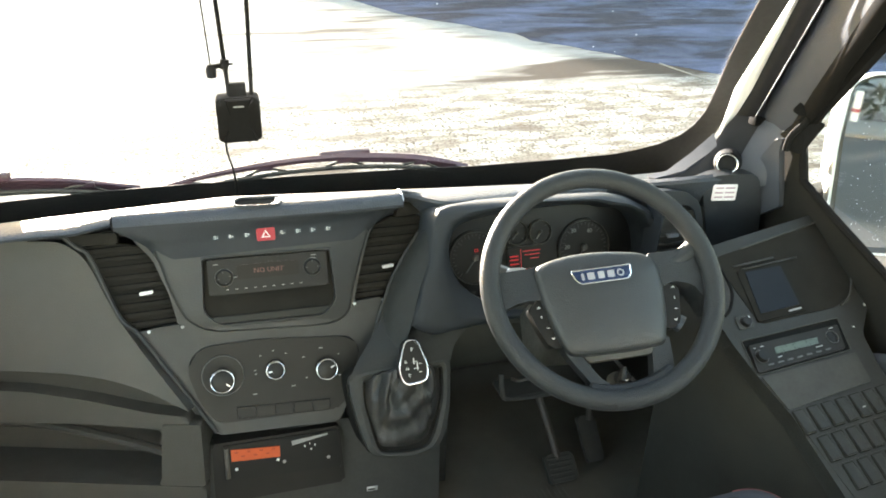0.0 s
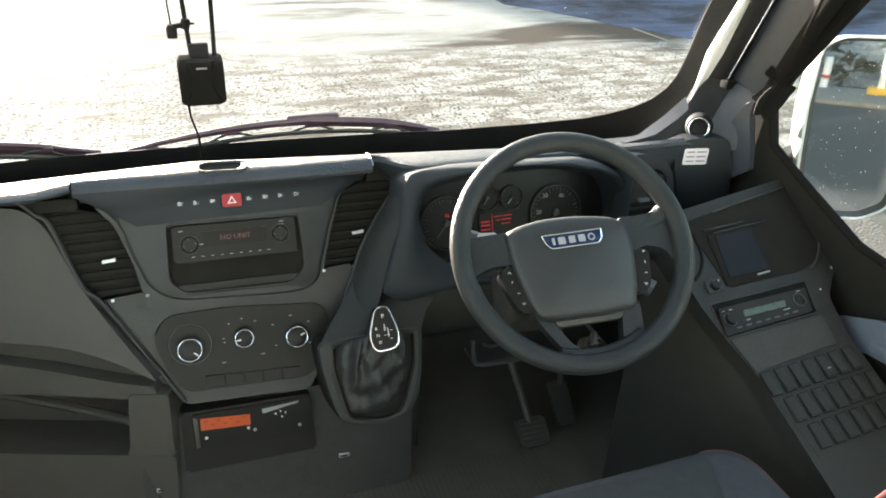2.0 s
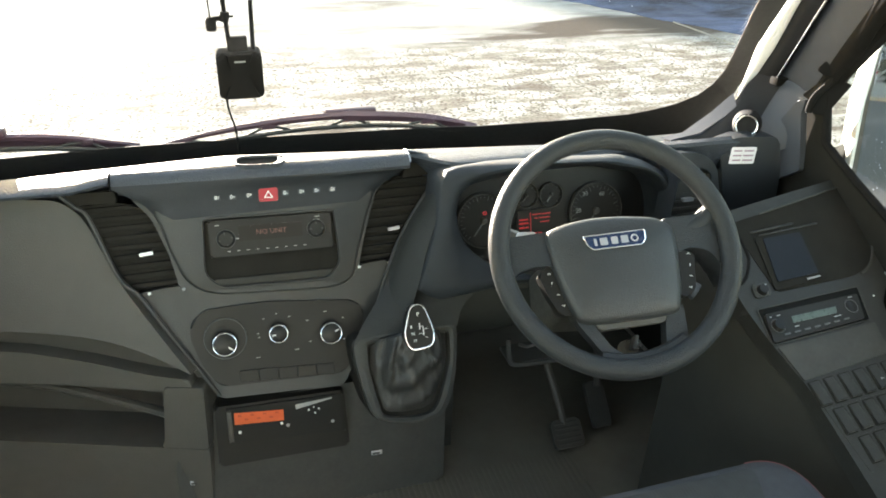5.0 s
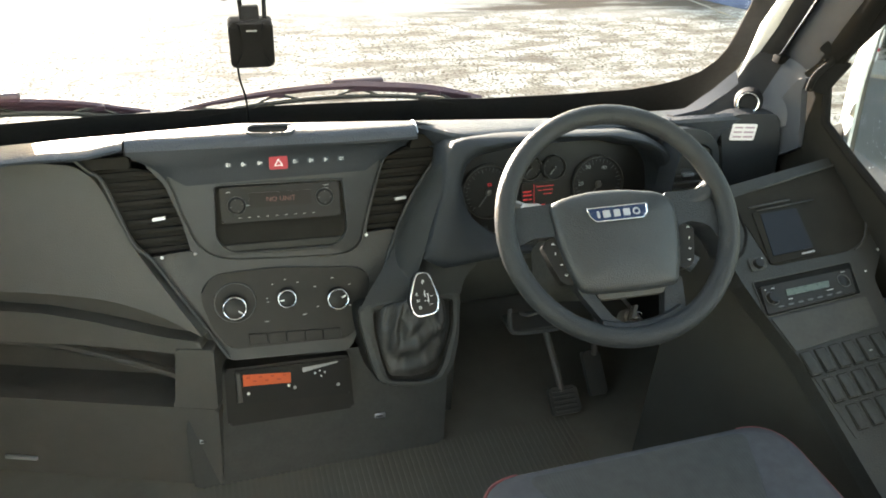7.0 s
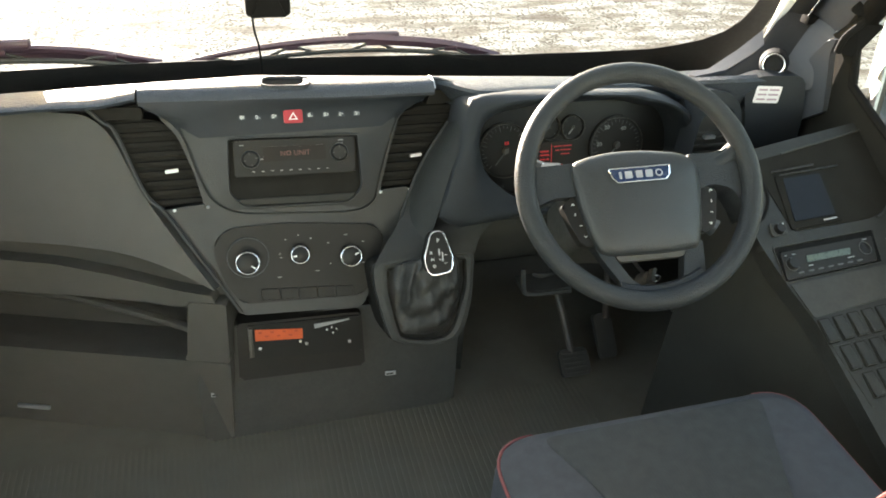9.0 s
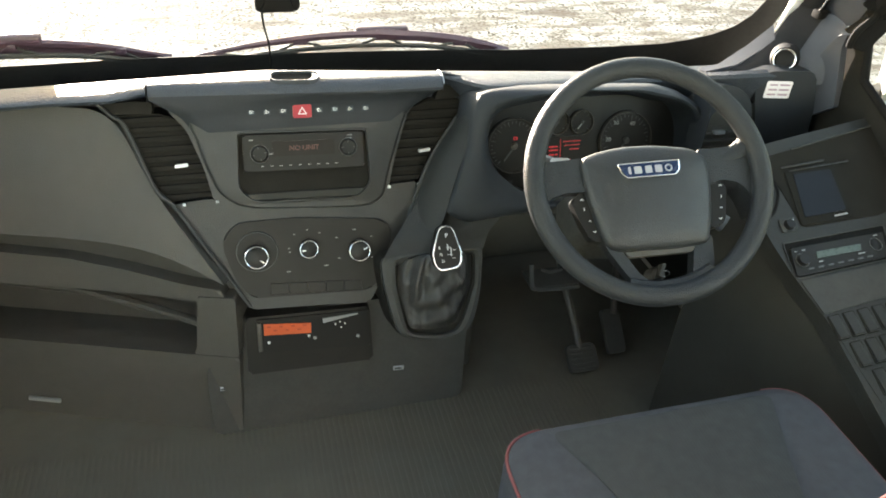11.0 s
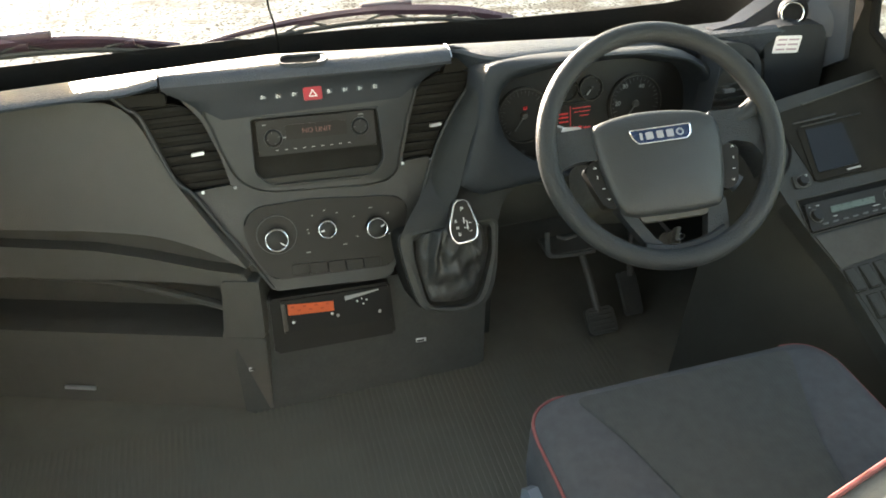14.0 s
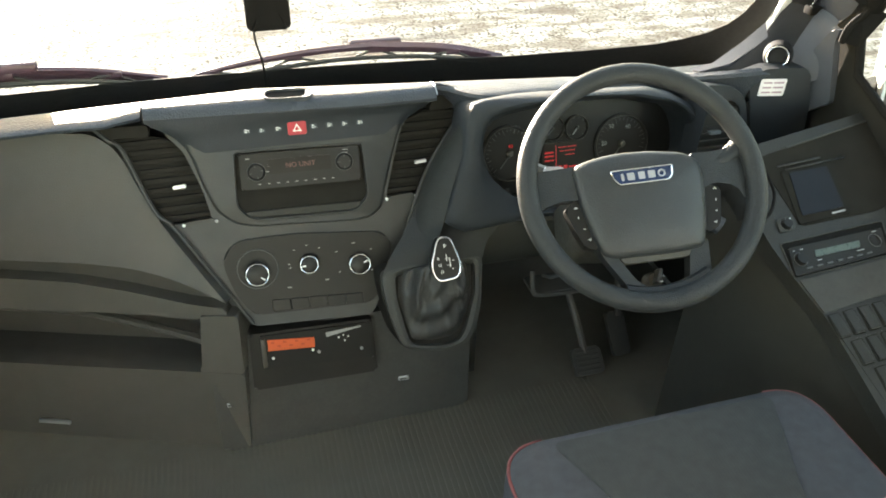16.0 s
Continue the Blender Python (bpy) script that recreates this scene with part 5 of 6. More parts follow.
for u, z, r in ((-0.138, 0.364, 0.0030), (-0.056, 0.368, 0.0028), (-0.044, 0.361, 0.0034), (0.0, 0.387, 0.0018), (0.010, 0.391, 0.0014), (0.012, 0.378, 0.0016), (0.020, 0.386, 0.0016), (0.046, 0.352, 0.0034)):
    part("push_button", lathe([(0, 0.0062), (r, 0.006), (r * 1.1, 0.003)], at(FH, u, hvv(z)), 12), WHITE if r < 0.0033 else GREYPRINT, hc, "small pale button")
part("kick_panel", prism(rounded([(-0.27, hvv(0.300)), (-0.20, hvv(0.420)), (0.300, hvv(0.420)), (0.285, hvv(FZ)), (-0.27, hvv(FZ))], 0.02), -0.08, -0.018, FH, 0.014, 3), RUBBER, dash, "black kick panel")

for x, z in ((-0.235, 0.257), (0.137, 0.244)):
    FX = at(FH, x, hvv(z), -0.018, -3)
    ck = thing("panel_clip", FX.translation, "small bright metal clip on the lower panel", "clip", "panel clips")
    part("clip_plate", box(-0.012, 0.012, -0.005, 0.005, 0.0, 0.003, 0.001, FX), SILVER, ck)
    part("clip_bar", box(-0.010, 0.006, -0.0015, 0.0015, 0.003, 0.005, 0, FX), RUBBER, ck)

# ---- gear selector ----
gl = thing("gear_selector", (0.2, 0.1, 0.45), "automatic gear selector with a leather gaiter and chrome-edged knob", "gear lever")
FB = frame_yz((0, 0.10, 0.50), 0.5)
KB = math.sqrt(1.25)


def bv(z):
    return (z - 0.50) * KB


bz = [(0.0930, 0.568), (0.0939, 0.531), (0.1075, 0.4642), (0.1195, 0.4273), (0.1574, 0.4135), (0.2025, 0.4055), (0.2564, 0.4135), (0.2779, 0.4407), (0.292, 0.4848), (0.3025, 0.5554), (0.303, 0.575), (0.20, 0.580)]
bzi = [(0.1220, 0.5620), (0.1205, 0.5400), (0.1199, 0.517), (0.131, 0.4553), (0.1389, 0.4289), (0.168, 0.4225), (0.204, 0.4175), (0.238, 0.422), (0.2546, 0.4446), (0.2806, 0.5072), (0.285, 0.562), (0.20, 0.566)]
BC = (0.20, bv(0.49))
bzo = by_angle(rounded([(x, bv(z)) for x, z in bz], 0.014, 3), BC, 110)
gi = by_angle(rounded([(x, bv(z)) for x, z in bzi], 0.012, 3), BC, 110)
gmid = [(a[0] * 0.45 + b[0] * 0.55, a[1] * 0.45 + b[1] * 0.55) for a, b in zip(bzo, gi)]
part("console", prism(scaled(bzo, 1.03, 1.02), -0.22, -0.012, FB, 0.012, 3), VOID, gl, "black console moulding")
part("gaiter_frame", loft([[tuple(FB @ Vector((u, v, w))) for u, v in o + o[:1]] for o, w in ((bzo, -0.05), (bzo, -0.006), (scaled(bzo, 0.985), 0.0), (gmid, 0.004), (scaled(gi, 1.012), 0.001), (gi, -0.006), (gi, -0.03))]), RUBBER, gl, "raised dark frame")
bridge_l = [FS @ Vector((0.205, sv(0.672), 0.004)), FS @ Vector((0.180, sv(0.625), 0.020)), FB @ Vector((0.118, bv(0.590), -0.012)), FB @ Vector((0.096, bv(0.562), 0.001)), FB @ Vector((0.100, bv(0.552), -0.012))]
bridge_r = [Vector((0.37, 0.185, 0.690)), Vector((0.36, 0.165, 0.640)), FB @ Vector((0.318, bv(0.598), 0.000)), FB @ Vector((0.302, bv(0.566), 0.001)), FB @ Vector((0.296, bv(0.556), -0.012))]
rows = []
for a, b in zip(smooth_path(bridge_l, 4), smooth_path(bridge_r, 4)):
    rows.append([tuple(a.lerp(b, k) + Vector((0, -0.016, 0.0)) * math.sin(k * math.pi) * (1 if a.z > 0.60 else max(0.0, (a.z - 0.56) / 0.04))) for k in span(0, 1, 10)])
part("console_bridge", loft(rows), CONSOLE, gl, "dark panel that sweeps down to the gear gaiter", 70)
FN = frame_yz((0.212, 0.085, 0.612), 0.6)
stem_top = Vector((0.208, 0.10, 0.585))
gn = len(gi)
rows = []
for k in span(0, 1, 22):
    row = []
    for i, (u, v) in enumerate(gi):
        a = 2 * math.pi * i / gn
        base = FB @ Vector((u, v, -0.018))
        tip = stem_top + Vector((math.cos(a) * 0.016, 0.008 * math.sin(a), math.sin(a) * 0.012))
        s = k ** 0.8
        fold = 0.013 * math.sin(k * math.pi) * math.sin(4 * a + 5 * k) + 0.009 * math.sin(k * 17 + 2.2 * math.sin(2 * a + 0.6)) + 0.008 * noise.noise((3 * math.cos(a), 3 * math.sin(a), 4 * k))
        mid = base.lerp(tip, s) + Vector((0, -1, 0.4)) * (0.018 * math.sin(k * math.pi) * (1 - 0.3 * k) + fold * (1 - k) * min(1.0, 6 * k))
        row.append(tuple(mid))
    rows.append(row)
part("gaiter", loft([r + r[:1] for r in rows]), GAITER, gl, "creased black leather gaiter", 80)
part("stem", tube([stem_top, (0.212, 0.09, 0.605)], 0.010, 10), CHROME, gl)
ko = rounded([(-0.012, 0.044), (0.012, 0.043), (0.027, -0.010), (0.022, -0.036), (-0.022, -0.040), (-0.031, -0.010)], [0.012, 0.012, 0.014, 0.016, 0.016, 0.014], 5)
part("knob", prism(ko, -0.030, 0.002, FN, 0.004, 3), GLOSS, gl, "gloss black knob")
part("knob_trim", tube([tuple(FN @ Vector((u, v, 0.001))) for u, v in ko], 0.0020, 8, True), CHROME, gl, "chrome edge")
for s, u, v, sz in (("P", -0.001, 0.026, 0.011), ("R", -0.016, 0.004, 0.008), ("N", -0.014, -0.009, 0.008), ("D", -0.011, -0.022, 0.008)):
    part("letter", letters(s, sz, at(FN, u, v, 0.0024)), WHITE, gl, "white letter")
for u, v, w, h in ((0.0, 0.004, 0.0008, 0.012), (0.006, -0.006, 0.0008, 0.016), (0.003, -0.010, 0.005, 0.0008), (0.002, 0.003, 0.005, 0.0008), (0.012, -0.002, 0.003, 0.0008), (0.011, -0.018, 0.003, 0.0008)):
    part("gate_line", box(u - w, u + w, v - h / 2, v + h / 2, 0.002, 0.003, 0, FN), WHITE, gl)

# ---- steering wheel ----
WAZ, WEL = radians(-10.6), radians(45.6)
wn_ = Vector((math.sin(WAZ) * math.cos(WEL), -math.cos(WAZ) * math.cos(WEL), math.sin(WEL)))
wu_ = Vector((math.cos(WAZ), math.sin(WAZ), 0))
wv_ = wn_.cross(wu_)
WCTR = Vector((0.462, -0.1315, 0.867))
FW = Matrix(((wu_.x, wv_.x, wn_.x, WCTR.x), (wu_.y, wv_.y, wn_.y, WCTR.y), (wu_.z, wv_.z, wn_.z, WCTR.z), (0, 0, 0, 1))) @ Matrix.Scale(0.948, 4)
sw = thing("steering_wheel", WCTR, "dark grey leather-rimmed steering wheel with four spokes", "steering wheel")
part("rim", torus_bm(0.1935, 0.0172, FW, 96, 16), LEATHER, sw, "grained dark rim")
po = rounded([(-0.118, 0.032), (-0.094, 0.044), (-0.052, 0.055), (0.006, 0.060), (0.074, 0.056), (0.102, 0.042), (0.107, 0.002), (0.104, -0.066), (0.096, -0.105), (0.048, -0.114), (-0.052, -0.121), (-0.074, -0.116), (-0.088, -0.090), (-0.108, -0.029)], [0.012, 0.02, 0.03, 0.03, 0.02, 0.014, 0.02, 0.02, 0.010, 0.02, 0.012, 0.010, 0.02, 0.02], 4)
PC = Vector((-0.004, -0.03))
rows = []
for k, w in ((1.0, -0.040), (1.0, -0.012), (0.985, -0.004), (0.955, 0.001), (0.88, 0.005), (0.7, 0.010), (0.45, 0.013), (0.2, 0.014), (0.0, 0.0145)):
    rows.append([tuple(FW @ Vector((PC.x + (u - PC.x) * k, PC.y + (v - PC.y) * k, w))) for u, v in po])
part("airbag_pad", close_up(loft([r + r[:1] for r in rows])), PAD, sw, "domed grey airbag pad", 60)


def spoke(pts, w0, w1, label=""):
    return part("spoke", prism(rounded(pts, 0.008), w0, w1, FW, 0.007, 3), LEATHER, sw, label)


spoke([(-0.186, 0.026), (-0.150, 0.030), (-0.105, 0.036), (-0.095, -0.020), (-0.115, -0.022), (-0.141, -0.024), (-0.162, -0.032), (-0.186, -0.050)], -0.030, -0.006)
spoke([(0.085, 0.053), (0.120, 0.055), (0.150, 0.060), (0.166, 0.074), (0.178, 0.080), (0.192, 0.050), (0.194, -0.012), (0.186, -0.058), (0.176, -0.030), (0.160, -0.004), (0.127, 0.002), (0.095, -0.010)], -0.062, -0.004)
part("spoke_flare", tube(smooth_path([tuple(FW @ Vector(c)) for c in ((0.118, 0.036, -0.018), (0.145, 0.043, -0.016), (0.166, 0.056, -0.013), (0.180, 0.072, -0.009), (0.176, 0.092, -0.006))], 4), [0.012, 0.0125, 0.013, 0.0135, 0.014, 0.0145, 0.015, 0.0152, 0.0154, 0.0155, 0.0155, 0.0155, 0.015, 0.0145, 0.014, 0.013, 0.012], 12), LEATHER, sw)
spoke([(-0.090, -0.084), (-0.060, -0.108), (-0.048, -0.121), (-0.022, -0.157), (-0.004, -0.168), (0.030, -0.186), (-0.010, -0.190), (-0.040, -0.163), (-0.072, -0.120)], -0.034, -0.010)
spoke([(0.072, -0.108), (0.104, -0.088), (0.105, -0.140), (0.102, -0.166), (0.060, -0.186), (0.040, -0.184), (0.066, -0.164)], -0.034, -0.010)
part("spoke_bridge", tube([tuple(FW @ Vector((0.177 * math.cos(a), 0.177 * math.sin(a), -0.010))) for a in [radians(d) for d in range(256, 305, 6)]], 0.010, 8), LEATHER, sw)
part("pad_sill", prism(rounded([(-0.048, -0.116), (0.074, -0.106), (0.070, -0.119), (-0.040, -0.129)], 0.004), -0.03, -0.010, FW, 0.003), GLOVE, sw, "paler grey sill under the pad")
for pts, sym in ((((-0.112, -0.018), (-0.131, -0.036), (-0.118, -0.070), (-0.101, -0.102), (-0.080, -0.104), (-0.092, -0.060)), ((-0.114, -0.034), (-0.110, -0.050), (-0.101, -0.069), (-0.095, -0.087))),
                 (((0.106, 0.004), (0.136, -0.006), (0.130, -0.064), (0.121, -0.077), (0.102, -0.080)), ((0.124, -0.007), (0.125, -0.026), (0.124, -0.045), (0.120, -0.064)))):
    kp = part("key_pod", prism(rounded(pts, 0.006), -0.032, -0.010, FW, 0.003), GLOSS, sw, "black thumb keys")
    for i, (u, v) in enumerate(sym):
        part("key_symbol", box(-0.0022, 0.0022, -0.0006, 0.0006, -0.0102, -0.0092, 0, at(FW, u, v, 0, (50, 90, 0, -30)[i])), WHITE, kp)
        if i in (0, 3):
            part("key_symbol", box(-0.0006, 0.0006, -0.0022, 0.0022, -0.0102, -0.0092, 0, at(FW, u + 0.002, v, 0, (50, 90, 0, -30)[i])), WHITE, kp)
FBG = at(FW, -0.005, 0.012, 0.0, 5.5) @ Matrix.Translation((0, 0, 0.0135)) @ Matrix.Rotation(radians(-5), 4, "X")
bg = rounded([(-0.052, 0.0120), (0.052, 0.0120), (0.050, -0.004), (0.042, -0.0120), (-0.040, -0.0120), (-0.048, -0.003)], 0.003, 3)
bdg = part("badge_plate", prism(bg, -0.004, 0.0016, FBG, 0.001), BADGEBLUE, sw, "dark blue badge plate")
part("badge_frame", tube([tuple(FBG @ Vector((u, v, 0.0016))) for u, v in bg], 0.0014, 6, True), CHROME, bdg, "chrome edge")
for i, (u, w) in enumerate(((-0.034, 0.0022), (-0.020, 0.0062), (-0.002, 0.0055), (0.015, 0.0060), (0.032, 0.0065))):
    if i == 4:
        part("badge_shape", torus_bm(0.0052, 0.0014, at(FBG, u, 0, 0.002), 24, 6), SILVER, bdg)
    else:
        part("badge_shape", prism(rounded(rect(-w, w, -0.0062, 0.0062), 0.0015, 2), 0.001, 0.0028, at(FBG, u, 0, 0)), SILVER, bdg)
# open tray under the dashboard beside the column
part("knee_tray", tube(smooth_path([(0.431, 0.165, 0.486), (0.431, 0.152, 0.450), (0.440, 0.148, 0.431), (0.490, 0.148, 0.424), (0.546, 0.150, 0.421)], 4), 0.0055, 8), RUBBER, dash, "black bar of a small tray")
part("knee_tray_floor", prism(rounded([(0.434, 0.152), (0.548, 0.152), (0.548, 0.215), (0.434, 0.215)], 0.006), 0.424, 0.430, None, 0.002), RUBBER, dash, "black floor of a small tray")
part("release_lever", tube(smooth_path([(0.462, 0.172, 0.462), (0.468, 0.150, 0.472), (0.482, 0.146, 0.477), (0.495, 0.150, 0.476), (0.500, 0.172, 0.468)], 4), 0.0042, 8), RUBBER, dash, "small black lever")

# column, stalks, keys
cm = thing("steering_column", WCTR - wn_ * 0.1, "black steering column shroud with stalks and a key", "steering column")
sh = rounded(rect(-0.065, 0.065, -0.075, 0.05), 0.025, 5)
part("shroud", prism(sh, -0.36, -0.055, FW, 0.012, 3), BLACK, cm, "black column shroud")
part("hub_boss", lathe([(0.05, -0.05), (0.055, -0.03), (0.03, -0.02), (0.0, -0.02)], FW), BLACK, cm)
part("stalk", tube([tuple(FW @ Vector(c)) for c in ((-0.06, 0.01, -0.085), (-0.11, 0.035, -0.080), (-0.165, 0.050, -0.070))], [0.008, 0.010, 0.013], 10), BLACK, cm)
part("stalk_end", prism(rounded(rect(-0.022, 0.018, -0.010, 0.010), 0.008), -0.006, 0.006, FW @ Matrix.Translation((-0.130, 0.042, -0.066)), 0.003), SILVER, cm, "pale stalk end")
part("stalk", tube([tuple(FW @ Vector(c)) for c in ((0.06, -0.01, -0.085), (0.12, -0.030, -0.080), (0.160, -0.060, -0.075))], [0.009, 0.012, 0.015], 10), SEATTRIM, cm, "grey right-hand stalk")
part("key_barrel", lathe([(0, 0.012), (0.012, 0.010), (0.015, 0.0), (0.015, -0.02)], at(FW, 0.030, -0.150, -0.075)), BLACK, cm)
part("key", box(-0.003, 0.003, -0.012, 0.012, 0.0, 0.022, 0.001, at(FW, 0.030, -0.145, -0.066, -20)), BLACK, cm, "black-headed key")
part("key_tag", box(-0.003, 0.003, -0.004, 0.004, -0.002, 0.002, 0.001, at(FW, 0.026, -0.176, -0.050, -10)), WHITE, cm, "white key tag")
part("key_ring", torus_bm(0.008, 0.0007, at(FW, 0.036, -0.150, -0.052) @ Matrix.Rotation(radians(60), 4, "X"), 20, 6), CHROME, cm)

# ---- driver's side console ----
P1 = Vector((0.9981, 0.0501, 0.0349)).normalized()
P2 = -Vector((0.0608, -0.8674, -0.494)).normalized()
P2 = (P2 - P1 * P2.dot(P1)).normalized()
P3 = P1.cross(P2)
FP = Matrix(((P1.x, P2.x, P3.x, 0.8099), (P1.y, P2.y, P3.y, -0.2134), (P1.z, P2.z, P3.z, 0.7284), (0, 0, 0, 1))) @ Matrix.Scale(1.09, 4)
con = thing("side_console", (0.8, -0.3, FZ), "dark grey side console with a screen bay and rows of switches", "console")
edge_uv = [(-0.055, -0.36), (-0.066, -0.184), (-0.073, -0.090), (-0.093, -0.015), (-0.103, 0.046), (-0.112, 0.205)]
pf = rounded(edge_uv[:1] + [(0.150, -0.36), (0.126, -0.07), (0.136, 0.0), (0.200, 0.062), (0.216, 0.13), (0.218, 0.20), (0.200, 0.235)] + edge_uv[:0:-1], 0.012, 4)
part("console_top", prism(pf, -0.03, 0.0, FP, 0.008, 3), CONSOLE, con, "dark grey sloping top")
side = [FP @ Vector((u + 0.003, v, -0.006)) for u, v in edge_uv]
part("console_side", loft([[tuple(p) for p in side], [(p.x + 0.002, p.y, p.z - 0.03) for p in side], [(p.x + 0.012, p.y, (p.z + FZ) / 2) for p in side], [(p.x + 0.012, p.y, FZ) for p in side]]), DOORDARK, con, "black console side")
part("console_front", box(0.745, 0.985, -0.565, -0.545, FZ, 0.50, 0.004), DOORDARK, con)
# screen bay: a flat patch, the recess's shade is in its colour
bay = rounded([(-0.036, 0.057), (0.130, 0.054), (0.181, 0.084), (0.199, 0.134), (0.206, 0.217), (0.020, 0.196), (-0.050, 0.188)], [0.01, 0.04, 0.04, 0.05, 0.012, 0.01, 0.02], 5)
part("screen_bay", prism(bay, -0.004, 0.0012, FP), VOID, con, "flat patch coloured black for the shade in the recess")
part("console_cable", tube(smooth_path([(0.752, -0.050, 0.818), (0.750, -0.064, 0.813), (0.749, -0.080, 0.804), (0.747, -0.099, 0.793), (0.738, -0.115, 0.784), (0.724, -0.130, 0.775), (0.708, -0.139, 0.770)], 4), 0.0030, 8), SEAL, con, "black cable")
part("bay_rim", tube(smooth_path([tuple(FP @ Vector((u, v, 0.003))) for u, v in ((0.010, 0.1945), (0.0284, 0.1968), (0.1109, 0.2066), (0.2040, 0.2176))], 3) + smooth_path([tuple(FP @ Vector((u, v, 0.003))) for u, v in ((0.2072, 0.2120), (0.2064, 0.1814), (0.1974, 0.1342), (0.1815, 0.0956), (0.1547, 0.0660), (0.1296, 0.0544))], 5), 0.0018, 8), RUBBER, con, "thin raised rim")
part("bay_step", tube([FP @ Vector((-0.0242, 0.1640, 0.003)), FP @ Vector((0.061, 0.1655, 0.003))], 0.0016, 6), DASH, con)
part("bay_step", tube([FP @ Vector((-0.012, 0.1560, 0.003)), FP @ Vector((0.106, 0.1570, 0.003))], 0.0014, 6), DASH, con)
scr = thing("display_screen", FP @ Vector((0.03, 0.11, 0)), "dark switched-off display screen in the console", "screen")
part("screen_case", prism(rounded([(-0.0385, 0.0600), (0.062, 0.0605), (0.072, 0.1530), (-0.0225, 0.1550)], 0.004), 0.0, 0.0035, FP, 0.0015), VOID, scr)
part("screen_glass", prism(rounded([(-0.0270, 0.0725), (0.0535, 0.0725), (0.0631, 0.1475), (-0.0095, 0.1490)], 0.003), 0.003, 0.0046, FP), SCREEN, scr, "dark blue-grey glass")
part("maker_mark", box(-0.013, 0.013, -0.0014, 0.0014, 0.0030, 0.0044, 0, at(FP, 0.0395, 0.0662, 0, 1)), GREYPRINT, scr, "pale bar")
rot = part("rotary_switch", prism(rounded([(-0.0780, 0.0545), (-0.0475, 0.0550), (-0.0430, 0.0775), (-0.0740, 0.0775)], 0.004), 0.0, 0.003, FP, 0.002), RUBBER, con, "small rotary switch")
part("switch_cap", lathe([(0, 0.0085), (0.0075, 0.008), (0.0095, 0.002)], at(FP, -0.0612, 0.0650, 0.002), 20), GLOSS, rot)
part("switch_ring", torus_bm(0.0098, 0.0005, at(FP, -0.0612, 0.0650, 0.0034), 24, 6), DIALMARK, rot)
part("print_mark", box(-0.0012, 0.0012, -0.0012, 0.0012, 0.003, 0.0038, 0, at(FP, -0.0500, 0.0725)), WHITE, rot)
part("print_mark", box(-0.0012, 0.0012, -0.0012, 0.0012, 0.0, 0.0010, 0, at(FP, 0.128, 0.0150)), WHITE, con)
# console radio
slot = [(-0.0915, -0.0215), (0.0945, -0.0205), (0.1085, 0.0360), (-0.0860, 0.0375)]
face = [(-0.0900, -0.0185), (0.0840, -0.0170), (0.0970, 0.0240), (-0.0795, 0.0265)]
part("radio_slot", prism(rounded(slot, 0.004, 3), -0.002, 0.0010, FP), SEAL, con, "black slot round the radio")
part("slot_rim", tube([tuple(FP @ Vector((u, v, 0.0012))) for u, v in rounded(slot, 0.004, 3)], 0.0011, 6, True), RUBBER, con, "thin rim of the slot")
cr = thing("console_radio", FP @ Vector((0, 0, 0)), "black single-slot radio with a grey-green display", "radio")
FRR = at(FP, 0.0, 0.0)
part("radio_face", prism(rounded(face, 0.003), 0.0, 0.0045, FRR, 0.0015), CLIMATE, cr, "black face")
part("radio_display", prism(rounded([(-0.0420, 0.0030), (0.0410, 0.0015), (0.0455, 0.0120), (-0.0385, 0.0134)], 0.0015, 2), 0.004, 0.0056, FRR), GREENLCD, cr, "grey-green display")
for u, v, top in ((-0.0690, 0.0045, 0.012), (0.0730, 0.0062, 0.0056)):
    kn = part("radio_knob", lathe([(0, top), (0.0088, top - 0.0004), (0.0106, 0.004)], at(FRR, u, v), 24), GLOSS, cr)
    part("knob_edge", torus_bm(0.0108, 0.0006, at(FRR, u, v, 0.0052), 32, 6), DIALMARK, kn)
for i in range(7):
    part("radio_key", prism(rounded(rect(-0.0052, 0.0052, -0.0013, 0.0013), 0.0006, 2), 0.004, 0.0056, at(FRR, -0.0610 + i * 0.0188, -0.0110)), DIALMARK, cr, "dark grey key")
for u, v, w in ((-0.0734, 0.0200, 0.0018), (-0.0590, 0.0200, 0.003), (-0.0381, -0.0028, 0.004), (0.0400, -0.0032, 0.0062), (0.0340, -0.0032, 0.0012), (0.0800, 0.0208, 0.004)):
    part("print_mark", box(-w, w, -0.0008, 0.0008, 0.0042, 0.0052, 0, at(FRR, u, v)), GREYPRINT, cr)
part("blank_plate", prism(rounded([(-0.086, -0.0260), (0.0985, -0.0265), (0.0935, -0.0760), (-0.0735, -0.0830)], 0.002), 0.0, 0.0025, FP, 0.001), RUBBER, con, "plain dark blanking plate")
# rocker switches
rk = mesh_of("rocker_switch", loft([[(x, y, w) for x, y, w in r] for r in (
    [(-0.0086, -0.0175, 0.0), (0.0086, -0.0175, 0.0), (0.0086, 0.0185, 0.0), (-0.0086, 0.0185, 0.0)],
    [(-0.0086, -0.0175, 0.0048), (0.0086, -0.0175, 0.0048), (0.0086, 0.0185, 0.0010), (-0.0086, 0.0185, 0.0010)],
    [(-0.0072, -0.0155, 0.0060), (0.0072, -0.0155, 0.0060), (0.0072, 0.0170, 0.0013), (-0.0072, 0.0170, 0.0013)])], True, True), CONSOLE)
